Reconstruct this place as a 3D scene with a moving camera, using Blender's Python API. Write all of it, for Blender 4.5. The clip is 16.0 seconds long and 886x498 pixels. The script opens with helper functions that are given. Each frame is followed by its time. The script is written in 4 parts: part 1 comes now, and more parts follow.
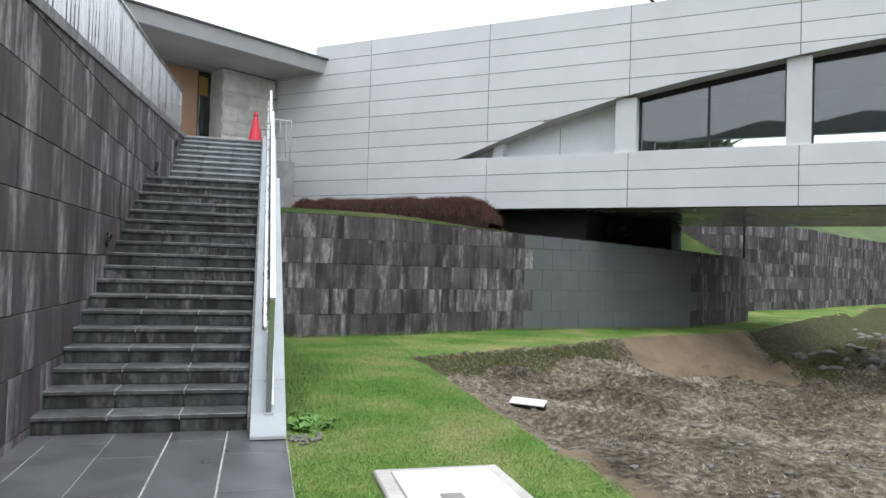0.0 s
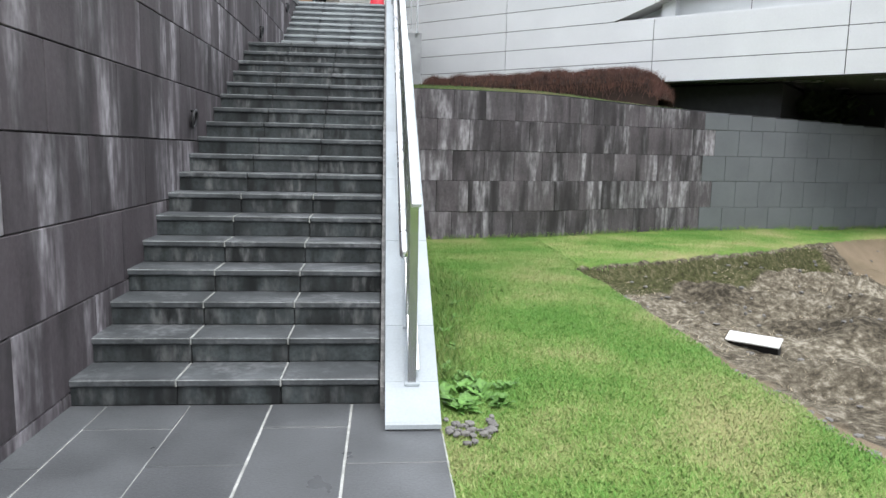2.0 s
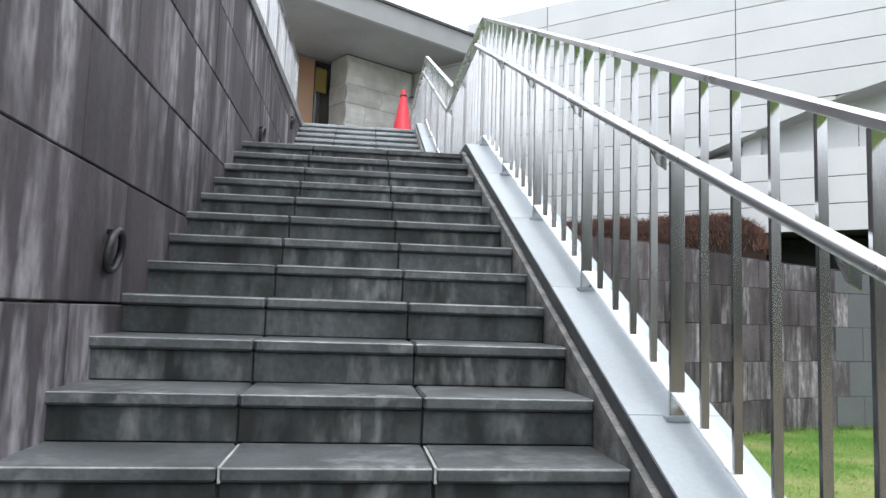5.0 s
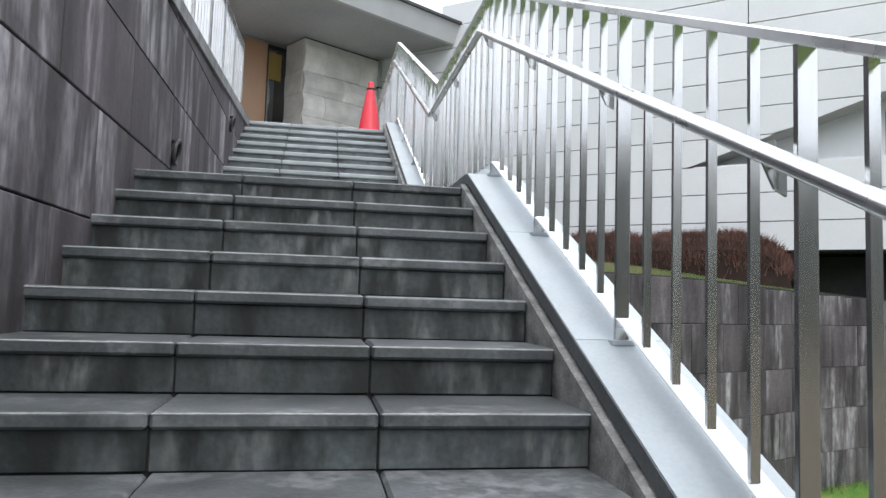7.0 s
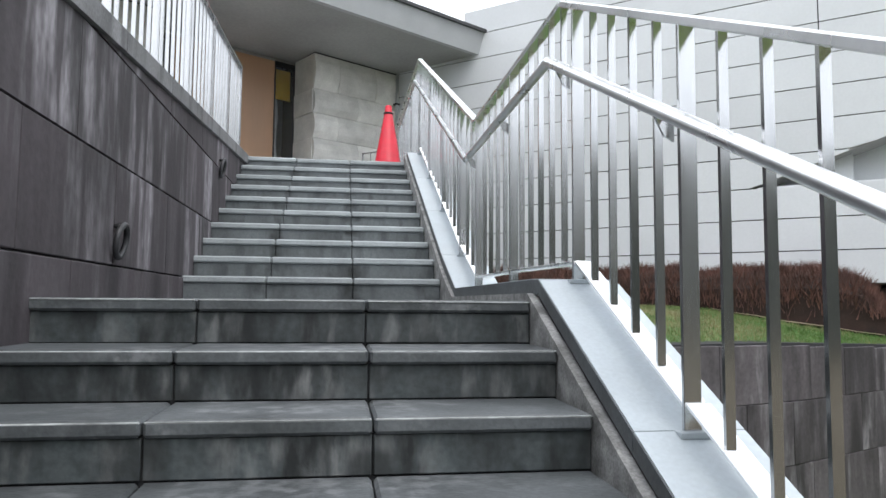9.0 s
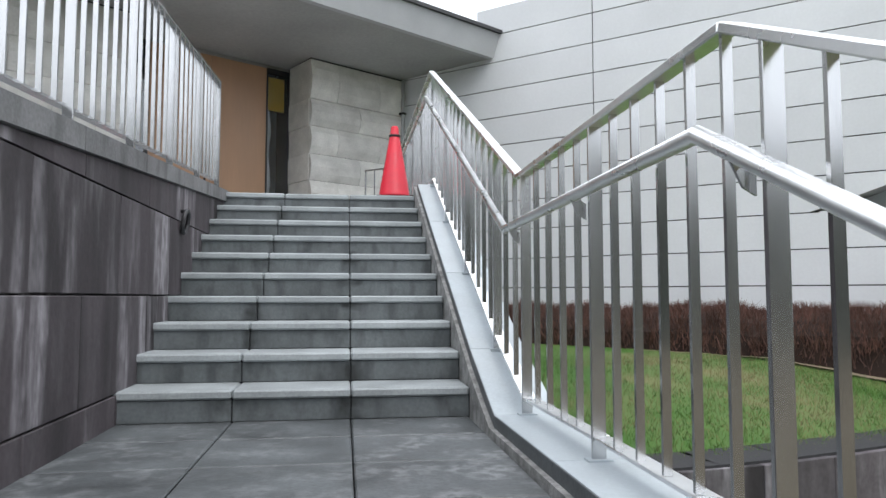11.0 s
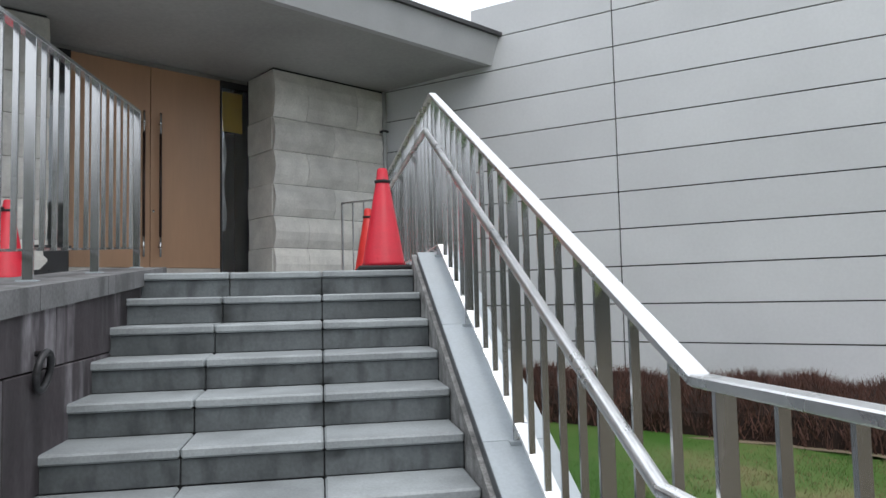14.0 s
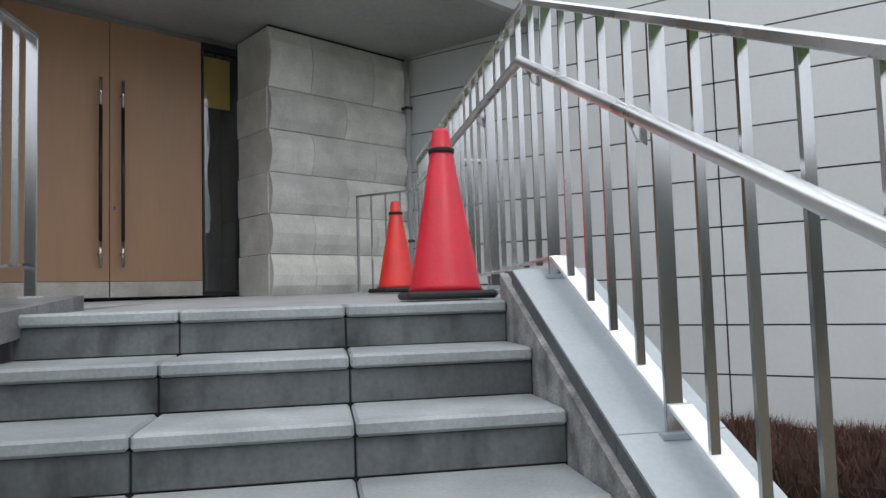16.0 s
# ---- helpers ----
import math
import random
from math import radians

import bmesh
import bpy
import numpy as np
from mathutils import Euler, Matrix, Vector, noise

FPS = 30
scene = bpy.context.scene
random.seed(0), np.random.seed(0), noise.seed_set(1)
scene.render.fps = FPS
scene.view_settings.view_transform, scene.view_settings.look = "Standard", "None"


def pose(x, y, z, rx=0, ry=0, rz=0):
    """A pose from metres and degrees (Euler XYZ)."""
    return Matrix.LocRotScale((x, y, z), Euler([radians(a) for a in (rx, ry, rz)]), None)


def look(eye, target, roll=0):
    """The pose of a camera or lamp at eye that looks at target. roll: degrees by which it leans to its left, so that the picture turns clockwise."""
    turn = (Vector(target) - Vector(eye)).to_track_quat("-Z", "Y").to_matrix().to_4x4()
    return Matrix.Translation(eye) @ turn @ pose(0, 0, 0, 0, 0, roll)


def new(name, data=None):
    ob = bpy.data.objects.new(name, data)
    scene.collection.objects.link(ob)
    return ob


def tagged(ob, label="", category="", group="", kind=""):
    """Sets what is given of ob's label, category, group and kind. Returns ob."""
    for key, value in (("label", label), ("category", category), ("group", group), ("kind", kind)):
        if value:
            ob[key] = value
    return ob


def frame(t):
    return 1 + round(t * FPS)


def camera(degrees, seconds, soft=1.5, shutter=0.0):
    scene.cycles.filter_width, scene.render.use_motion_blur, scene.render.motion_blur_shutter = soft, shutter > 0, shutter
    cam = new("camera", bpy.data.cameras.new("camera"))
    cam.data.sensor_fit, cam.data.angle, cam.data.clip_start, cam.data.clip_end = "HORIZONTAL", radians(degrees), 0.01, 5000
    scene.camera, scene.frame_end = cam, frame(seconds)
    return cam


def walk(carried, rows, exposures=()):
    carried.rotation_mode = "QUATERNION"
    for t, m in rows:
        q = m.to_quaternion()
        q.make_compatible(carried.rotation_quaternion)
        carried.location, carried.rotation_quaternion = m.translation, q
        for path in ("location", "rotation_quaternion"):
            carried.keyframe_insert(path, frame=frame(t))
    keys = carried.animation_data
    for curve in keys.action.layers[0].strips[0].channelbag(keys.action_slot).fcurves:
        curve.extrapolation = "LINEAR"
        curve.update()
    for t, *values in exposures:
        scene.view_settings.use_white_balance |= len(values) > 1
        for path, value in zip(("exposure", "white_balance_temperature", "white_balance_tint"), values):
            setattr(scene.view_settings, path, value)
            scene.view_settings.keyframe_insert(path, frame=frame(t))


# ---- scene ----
cam = camera(64.4, 16.0)
PATH = [
    (0, (0.06, -6.452, 1.487), (0.562, -4.516, 1.538), 1.7),
    (0.5, (0.018, -5.774, 1.463), (0.542, -3.844, 1.431), 1.2),
    (1, (0.023, -5.175, 1.467), (0.389, -3.21, 1.386), 1.3),
    (1.5, (0.047, -4.592, 1.437), (0.462, -2.643, 1.268), 1.6),
    (2, (0.011, -3.919, 1.449), (0.18, -1.945, 1.177), 1.2),
    (2.5, (-0.074, -3.321, 1.477), (0.218, -1.371, 1.14), 2.8),
    (3, (-0.231, -2.641, 1.48), (-0.023, -0.663, 1.266), 1.8),
    (3.5, (-0.396, -2.065, 1.464), (-0.126, -0.09, 1.302), 2.4),
    (4, (-0.575, -1.404, 1.49), (-0.245, 0.568, 1.425), 2.1),
    (4.5, (-0.721, -0.755, 1.464), (-0.391, 1.217, 1.49), 2.4),
    (5, (-0.807, -0.048, 1.507), (-0.564, 1.928, 1.69), 1.8),
    (5.2, (-0.855, 0.217, 1.534), (-0.545, 2.176, 1.791), 1.5),
    (7.3, (-0.728, 1.812, 2.27), (-0.361, 3.773, 2.409), 1.8),
    (7.5, (-0.671, 1.94, 2.334), (-0.238, 3.887, 2.487), 1.4),
    (8, (-0.695, 2.295, 2.473), (-0.364, 4.26, 2.649), 0.7),
    (8.5, (-0.639, 2.569, 2.622), (-0.234, 4.523, 2.756), 0.3),
    (9, (-0.703, 2.919, 2.782), (-0.411, 4.892, 2.934), 0.5),
    (9.2, (-0.666, 3.054, 2.829), (-0.401, 5.029, 2.997), 0.6),
    (11.3, (-0.635, 4.387, 3.497), (-0.347, 6.362, 3.631), -0.3),
    (11.5, (-0.624, 4.531, 3.556), (-0.275, 6.496, 3.696), 0.0),
    (12, (-0.592, 4.847, 3.686), (-0.254, 6.811, 3.859), -0.4),
    (12.5, (-0.614, 5.085, 3.818), (-0.254, 7.045, 3.993), -1.1),
    (13, (-0.559, 5.414, 3.957), (-0.239, 7.38, 4.139), -1.9),
    (13.5, (-0.679, 5.703, 4.072), (-0.442, 7.681, 4.242), -1.7),
    (14, (-0.613, 5.999, 4.161), (-0.269, 7.964, 4.293), -1.3),
    (14.5, (-0.619, 6.383, 4.245), (-0.369, 8.363, 4.365), -1.1),
    (15, (-0.656, 6.85, 4.258), (-0.35, 8.824, 4.359), -1.0),
    (15.5, (-0.605, 7.478, 4.262), (-0.276, 9.449, 4.349), -1.6),
    (16, (-0.683, 8.061, 4.365), (-0.346, 10.028, 4.496), -1.7),
]
EXPOSURES = [(0, 0.48), (1, 0.7), (2.5, 0.96), (3.5, 0.96), (5, 0.9), (7.5, 0.77), (9, 0.71), (12.5, 0.45), (14.5, 0.18), (16, 0.17)]
walk(cam, [(t, look(eye, target, roll)) for t, eye, target, roll in PATH], EXPOSURES)

# ---- light: bright overcast sky ----
SUN_EL, SUN_AZ = radians(58), radians(200)
world = bpy.data.worlds.new("sky")
scene.world = world
world.use_nodes = True
wn, wl = world.node_tree.nodes, world.node_tree.links
sky = wn.new("ShaderNodeTexSky")
sky.sky_type = 'NISHITA'
sky.sun_disc = False
sky.sun_elevation, sky.sun_rotation = SUN_EL, SUN_AZ
sky.air_density, sky.dust_density, sky.ozone_density = 1.0, 4.0, 1.0
cloud = wn.new("ShaderNodeMix")
cloud.data_type = 'RGBA'
cloud.inputs[0].default_value = 0.9
cloud.inputs[7].default_value = (11.4, 12.0, 12.9, 1)
wl.new(sky.outputs[0], cloud.inputs[6])
wl.new(cloud.outputs[2], wn["Background"].inputs[0])
wn["Background"].inputs[1].default_value = 0.1
sun = new("sun", bpy.data.lights.new("sun", 'SUN'))
sun.data.energy, sun.data.angle, sun.data.color = 0.9, radians(25), (1, 0.97, 0.93)
sun.matrix_basis = pose(0, 0, 30, 32, 0, 20)


# ---- materials ----
def mat(name, col, rough=0.8, metal=0.0, var=0.25, scale=6.0, fine=60.0, bump=0.15, rand=0.0, streak=None, streak_col=(0.5, 0.5, 0.5), streak_amt=0.0,
        dark_streak=0.0, spec=0.5, stretch=(1, 1, 1), joint_stain=0.0):
    """Base colour varied at two scales by world position, per-piece variation, optional vertical run-off streaks."""
    m = bpy.data.materials.new(name)
    m.use_nodes = True
    n, l = m.node_tree.nodes, m.node_tree.links
    b = n["Principled BSDF"]
    b.inputs["Roughness"].default_value, b.inputs["Metallic"].default_value = rough, metal
    b.inputs["Specular IOR Level"].default_value = spec
    geo = n.new("ShaderNodeNewGeometry")

    info = n.new("ShaderNodeObjectInfo") if rand else None

    def noise_at(sc, detail, vec, own=False):
        mp = n.new("ShaderNodeMapping")
        mp.inputs["Scale"].default_value = vec
        if own and rand >= 0.3:
            # each stone has its own run-off pattern
            far = n.new("ShaderNodeMath")
            far.operation, far.inputs[1].default_value = 'MULTIPLY', 83.0
            l.new(info.outputs["Random"], far.inputs[0])
            l.new(far.outputs[0], mp.inputs["Location"])
        l.new(geo.outputs["Position"], mp.inputs["Vector"])
        t = n.new("ShaderNodeTexNoise")
        t.inputs["Scale"].default_value, t.inputs["Detail"].default_value = sc, detail
        l.new(mp.outputs[0], t.inputs["Vector"])
        return t.outputs[0]

    def ramp(sock, lo, hi, a, c):
        r = n.new("ShaderNodeMapRange")
        r.inputs[1].default_value, r.inputs[2].default_value, r.inputs[3].default_value, r.inputs[4].default_value = lo, hi, a, c
        l.new(sock, r.inputs[0])
        return r.outputs[0]

    def mul(a, c):
        q = n.new("ShaderNodeMath")
        q.operation = 'MULTIPLY'
        l.new(a, q.inputs[0])
        l.new(c, q.inputs[1])
        return q.outputs[0]

    big, small = noise_at(scale, 5, stretch), noise_at(fine, 4, stretch)
    value = mul(ramp(big, 0.3, 0.7, 1 - var, 1 + var), ramp(small, 0.25, 0.75, 1 - var * 0.6, 1 + var * 0.6))
    if rand:
        value = mul(value, ramp(info.outputs["Random"], 0, 1, 1 - rand, 1 + rand))
    tint = n.new("ShaderNodeMix")
    tint.data_type, tint.blend_type = 'RGBA', 'MULTIPLY'
    tint.inputs[0].default_value = 1
    tint.inputs[6].default_value = (*col, 1)
    comb = n.new("ShaderNodeCombineColor")
    for i in range(3):
        l.new(value, comb.inputs[i])
    l.new(comb.outputs[0], tint.inputs[7])
    out = tint.outputs[2]
    if streak_amt:
        run, thin = noise_at(1.0, 6, streak, True), noise_at(4.3, 6, streak, True)
        patch, speck = noise_at(1.1, 3, (1, 1, 0.8)), noise_at(22.0, 4, (1, 1, 0.45))
        f = mul(mul(ramp(run, 0.47, 0.57, 0.10, streak_amt), ramp(thin, 0.42, 0.58, 0.12, 1)), mul(ramp(patch, 0.38, 0.58, 0.25, 1), ramp(speck, 0.3, 0.62, 0.35, 1)))
        mix = n.new("ShaderNodeMix")
        mix.data_type = 'RGBA'
        l.new(f, mix.inputs[0])
        l.new(out, mix.inputs[6])
        mix.inputs[7].default_value = (*streak_col, 1)
        out = mix.outputs[2]
    if dark_streak:
        run = noise_at(1.6, 6, streak, True)
        mix = n.new("ShaderNodeMix")
        mix.data_type = 'RGBA'
        l.new(ramp(run, 0.5, 0.66, 0, dark_streak), mix.inputs[0])
        l.new(out, mix.inputs[6])
        mix.inputs[7].default_value = (col[0] * 0.22, col[1] * 0.22, col[2] * 0.22, 1)
        out = mix.outputs[2]
    if joint_stain:
        # dark seepage running down beside the stone joints
        sep = n.new("ShaderNodeSeparateXYZ")
        l.new(geo.outputs["Position"], sep.inputs[0])
        gate = ramp(noise_at(2.4, 3, (1, 3.1, 2.2)), 0.46, 0.60, 0, joint_stain)
        edge = noise_at(9.0, 4, (1, 1, 0.5))
        for x in (-1.185, -0.605):
            near = n.new("ShaderNodeMath")
            near.operation, near.inputs[1].default_value = 'ADD', -x
            l.new(sep.outputs[0], near.inputs[0])
            size = n.new("ShaderNodeMath")
            size.operation = 'ABSOLUTE'
            l.new(near.outputs[0], size.inputs[0])
            wide = n.new("ShaderNodeMath")
            wide.operation, wide.inputs[1].default_value = 'MULTIPLY_ADD', -0.16
            l.new(edge, wide.inputs[0])
            l.new(size.outputs[0], wide.inputs[2])
            mix = n.new("ShaderNodeMix")
            mix.data_type = 'RGBA'
            l.new(mul(ramp(wide.outputs[0], -0.045, 0.0, 1, 0), gate), mix.inputs[0])
            l.new(out, mix.inputs[6])
            mix.inputs[7].default_value = (0.016, 0.018, 0.018, 1)
            out = mix.outputs[2]
    l.new(out, b.inputs["Base Color"])
    if bump:
        bp = n.new("ShaderNodeBump")
        bp.inputs["Strength"].default_value, bp.inputs["Distance"].default_value = bump, 0.01
        l.new(small, bp.inputs["Height"])
        l.new(bp.outputs[0], b.inputs["Normal"])
    rr = ramp(big, 0.3, 0.7, max(0.02, rough - 0.08), min(1, rough + 0.08))
    l.new(rr, b.inputs["Roughness"])
    return m


M = {}
M["wall"] = mat("weathered_dark_granite", (0.052, 0.0425, 0.0475), 0.72, var=0.30, scale=1.3, fine=38, rand=0.30,
                streak=(2.0, 2.0, 0.34), streak_col=(0.36, 0.34, 0.36), streak_amt=1.0, dark_streak=0.6)
M["lowwall"] = mat("stained_granite_blocks", (0.066, 0.057, 0.063), 0.75, var=0.42, scale=1.4, fine=30, rand=0.5,
                   streak=(2.3, 2.3, 0.40), streak_col=(0.40, 0.385, 0.41), streak_amt=1.0, dark_streak=0.8)
M["cleanwall"] = mat("clean_grey_granite", (0.130, 0.141, 0.150), 0.7, var=0.12, scale=1.5, fine=40, rand=0.06)
# Risers coloured darker than treads of one granite: face shade added to real stains.
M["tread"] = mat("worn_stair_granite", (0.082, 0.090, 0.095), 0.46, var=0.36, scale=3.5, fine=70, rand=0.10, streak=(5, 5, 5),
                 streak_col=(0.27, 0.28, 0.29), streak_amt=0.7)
M["riser"] = mat("stained_shaded_riser_granite", (0.044, 0.053, 0.055), 0.6, var=0.55, scale=5, fine=45, rand=0.30, streak=(5.0, 2, 1.6),
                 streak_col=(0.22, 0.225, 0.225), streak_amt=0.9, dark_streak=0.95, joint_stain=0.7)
# Upper flight: sky brightness in the tread colour, shade in the riser's.
M["tread_up"] = mat("skylit_upper_tread_granite", (0.31, 0.335, 0.345), 0.55, var=0.2, scale=4, fine=80, rand=0.08)
M["riser_up"] = mat("shaded_upper_riser_granite", (0.108, 0.121, 0.126), 0.6, var=0.25, scale=4, fine=60, rand=0.12, streak=(5, 2, 1.8),
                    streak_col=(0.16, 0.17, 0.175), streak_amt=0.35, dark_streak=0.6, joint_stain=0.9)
M["joint"] = mat("pale_mortar", (0.46, 0.47, 0.45), 0.9, var=0.3, scale=9)
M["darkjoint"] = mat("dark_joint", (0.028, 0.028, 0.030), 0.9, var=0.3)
M["paving"] = mat("dark_slate_paving", (0.118, 0.124, 0.131), 0.34, var=0.25, scale=2.2, fine=80, rand=0.10)
M["coping"] = mat("stained_stone_coping", (0.175, 0.175, 0.178), 0.6, var=0.35, scale=3, fine=60, rand=0.14, streak=(4, 4, 1.2), dark_streak=0.6)
M["terrace"] = mat("grey_terrace_stone", (0.30, 0.31, 0.32), 0.6, var=0.2, scale=3, fine=60, rand=0.08)
# Pale nosing strip: worn stone plus the edge's highlight painted in.
M["arris"] = mat("worn_highlit_stair_edge", (0.30, 0.315, 0.315), 0.6, var=0.45, scale=7, fine=50, rand=0.2)
M["plank"] = mat("pale_blue_grey_stone_cap", (0.44, 0.485, 0.515), 0.42, var=0.10, scale=2.5, fine=70, bump=0.05, rand=0.06)
# Dark colour stands in for shade on the side face of the cap.
M["capedge"] = mat("cap_side_shade", (0.105, 0.115, 0.12), 0.6, var=0.3, scale=5, fine=60)
M["kerb"] = mat("speckled_kerb_granite", (0.27, 0.268, 0.262), 0.8, var=0.5, scale=12, fine=110)
M["steel"] = mat("brushed_stainless_steel", (0.57, 0.575, 0.58), 0.20, 1.0, var=0.08, scale=4, fine=40, bump=0.03, stretch=(1, 1, 0.2))
# Paler copy of the steel: the rails' sky reflection put into the colour.
M["rail"] = mat("stainless_rail_sky_bright", (0.92, 0.925, 0.93), 0.30, 1.0, var=0.05, scale=4, fine=40, bump=0.02)
M["panel"] = mat("grey_cladding_panel", (0.68, 0.695, 0.712), 0.45, var=0.045, scale=0.9, fine=30, bump=0.03, rand=0.035)
M["white"] = mat("white_painted_column", (0.66, 0.68, 0.69), 0.5, var=0.05, scale=2)
M["soffit"] = mat("cast_concrete_soffit", (0.35, 0.35, 0.34), 0.8, var=0.14, scale=0.8, fine=20, bump=0.08)
M["fascia"] = mat("grey_metal_fascia", (0.44, 0.45, 0.46), 0.5, var=0.07, scale=2)
M["roofedge"] = mat("dark_roof_metal", (0.05, 0.05, 0.052), 0.5, 0.3, var=0.15)
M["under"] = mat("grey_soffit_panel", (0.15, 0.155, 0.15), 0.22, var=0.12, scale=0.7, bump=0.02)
M["door"] = mat("tan_wood_veneer", (0.42, 0.248, 0.145), 0.42, var=0.06, scale=2.5, fine=30, bump=0.03, stretch=(1, 1, 0.12))
M["kick"] = mat("scuffed_steel_kickplate", (0.52, 0.50, 0.46), 0.4, 0.7, var=0.15)
M["bronze"] = mat("dark_brown_leather_grip", (0.030, 0.014, 0.011), 0.4, var=0.2)
M["black"] = mat("black_frame", (0.018, 0.019, 0.021), 0.35, var=0.1)
M["stone"] = mat("split_face_limestone", (0.67, 0.66, 0.62), 0.85, var=0.16, scale=3, fine=45, bump=0.35, rand=0.10)
M["cone"] = mat("red_traffic_cone_plastic", (0.64, 0.018, 0.042), 0.45, var=0.08, scale=7)
M["cone2"] = mat("orange_red_cone_plastic", (0.74, 0.040, 0.036), 0.45, var=0.08, scale=7)
M["rubber"] = mat("black_rubber_base", (0.02, 0.02, 0.021), 0.75, var=0.2)
M["soil"] = mat("dry_moss_and_rubble_soil", (0.105, 0.085, 0.062), 0.97, var=0.6, scale=3.5, fine=30, bump=1.0, streak=(2, 2, 2), streak_col=(0.42, 0.36, 0.27), streak_amt=0.9)
M["sand"] = mat("bare_tan_clay", (0.215, 0.17, 0.115), 0.95, var=0.2, scale=0.9, fine=25, bump=0.3)
M["twig"] = mat("red_brown_hedge_twigs", (0.115, 0.055, 0.042), 0.85, var=0.45, scale=4, fine=50, rand=0.2, bump=0)
M["twigcore"] = mat("hedge_shade_core", (0.030, 0.017, 0.013), 0.95, var=0.4)
M["paper"] = mat("white_board", (0.80, 0.80, 0.79), 0.5, var=0.04)
M["concrete"] = mat("pale_cast_concrete", (0.55, 0.54, 0.51), 0.85, var=0.18, scale=3, fine=50)
M["pebble"] = mat("river_pebble", (0.26, 0.25, 0.235), 0.8, var=0.3, scale=12, rand=0.3)
M["iron"] = mat("weathered_iron", (0.055, 0.055, 0.058), 0.45, 0.5, var=0.3, scale=20)
M["ceiling"] = mat("grey_interior_paint", (0.38, 0.45, 0.52), 0.6, var=0.1)
M["yellow"] = mat("yellow_interior_panel", (0.85, 0.54, 0.06), 0.6, var=0.08)
M["cloth"] = mat("pale_inner_curtain", (0.62, 0.64, 0.66), 0.8, var=0.1)
M["leaf"] = mat("weed_leaf", (0.135, 0.285, 0.062), 0.6, var=0.35, scale=15, bump=0)
M["tree"] = mat("evergreen_leaf", (0.045, 0.075, 0.028), 0.7, var=0.5, scale=4, bump=0)
M["bankgrass"] = mat("rough_bank_grass", (0.075, 0.12, 0.032), 0.95, var=0.45, scale=0.8, fine=20, bump=0.4)
M["wood"] = mat("grey_green_woods", (0.050, 0.054, 0.045), 0.95, var=0.5, scale=0.4, fine=3, bump=0)
M["bark"] = mat("tree_bark", (0.09, 0.07, 0.05), 0.9, var=0.4, scale=9)


def grass_material(name, a, c, mid=None, scale=1.1, vary=0.45, span=(0.30, 0.55, 0.76)):
    m = bpy.data.materials.new(name)
    m.use_nodes = True
    n, l = m.node_tree.nodes, m.node_tree.links
    b = n["Principled BSDF"]
    b.inputs["Roughness"].default_value = 0.6
    geo = n.new("ShaderNodeNewGeometry")
    t = n.new("ShaderNodeTexNoise")
    t.inputs["Scale"].default_value, t.inputs["Detail"].default_value = scale, 5
    l.new(geo.outputs["Position"], t.inputs["Vector"])
    add = n.new("ShaderNodeMath")
    l.new(t.outputs[0], add.inputs[0])
    half = n.new("ShaderNodeMath")
    half.operation, half.inputs[1].default_value = 'MULTIPLY_ADD', vary
    half.inputs[2].default_value = -vary / 2
    l.new(geo.outputs["Random Per Island"], half.inputs[0])
    l.new(half.outputs[0], add.inputs[1])
    r = n.new("ShaderNodeValToRGB")
    r.color_ramp.elements[0].position, r.color_ramp.elements[0].color = span[0], (*a, 1)
    r.color_ramp.elements[1].position, r.color_ramp.elements[1].color = span[2], (*c, 1)
    e = r.color_ramp.elements.new(span[1])
    e.color = (*(mid or [(u + v) / 2 for u, v in zip(a, c)]), 1)
    l.new(add.outputs[0], r.inputs[0])
    l.new(r.outputs[0], b.inputs["Base Color"])
    # soft blades: normals lean upwards
    lift = n.new("ShaderNodeVectorMath")
    lift.inputs[1].default_value = (0, 0, 1.6)
    l.new(geo.outputs["Normal"], lift.inputs[0])
    unit = n.new("ShaderNodeVectorMath")
    unit.operation = 'NORMALIZE'
    l.new(lift.outputs[0], unit.inputs[0])
    l.new(unit.outputs[0], b.inputs["Normal"])
    b.inputs["Specular IOR Level"].default_value = 0.2
    return m


M["blade"] = grass_material("lawn_blades", (0.120, 0.285, 0.050), (0.37, 0.40, 0.165), (0.205, 0.350, 0.083), 0.75, 0.24, (0.36, 0.52, 0.68))
M["grass"] = grass_material("lawn_thatch", (0.115, 0.225, 0.044), (0.36, 0.35, 0.16), (0.205, 0.29, 0.078), 0.75, 0.0, (0.36, 0.52, 0.68))
M["freshblade"] = grass_material("fresh_green_blades", (0.095, 0.215, 0.038), (0.24, 0.31, 0.095))
M["shelfblade"] = grass_material("patchy_shelf_blades", (0.052, 0.130, 0.021), (0.22, 0.185, 0.095), (0.095, 0.155, 0.041), 0.9, 0.3, (0.34, 0.52, 0.70))
M["drytuft"] = grass_material("dry_moss_tufts", (0.075, 0.055, 0.037), (0.50, 0.43, 0.31))

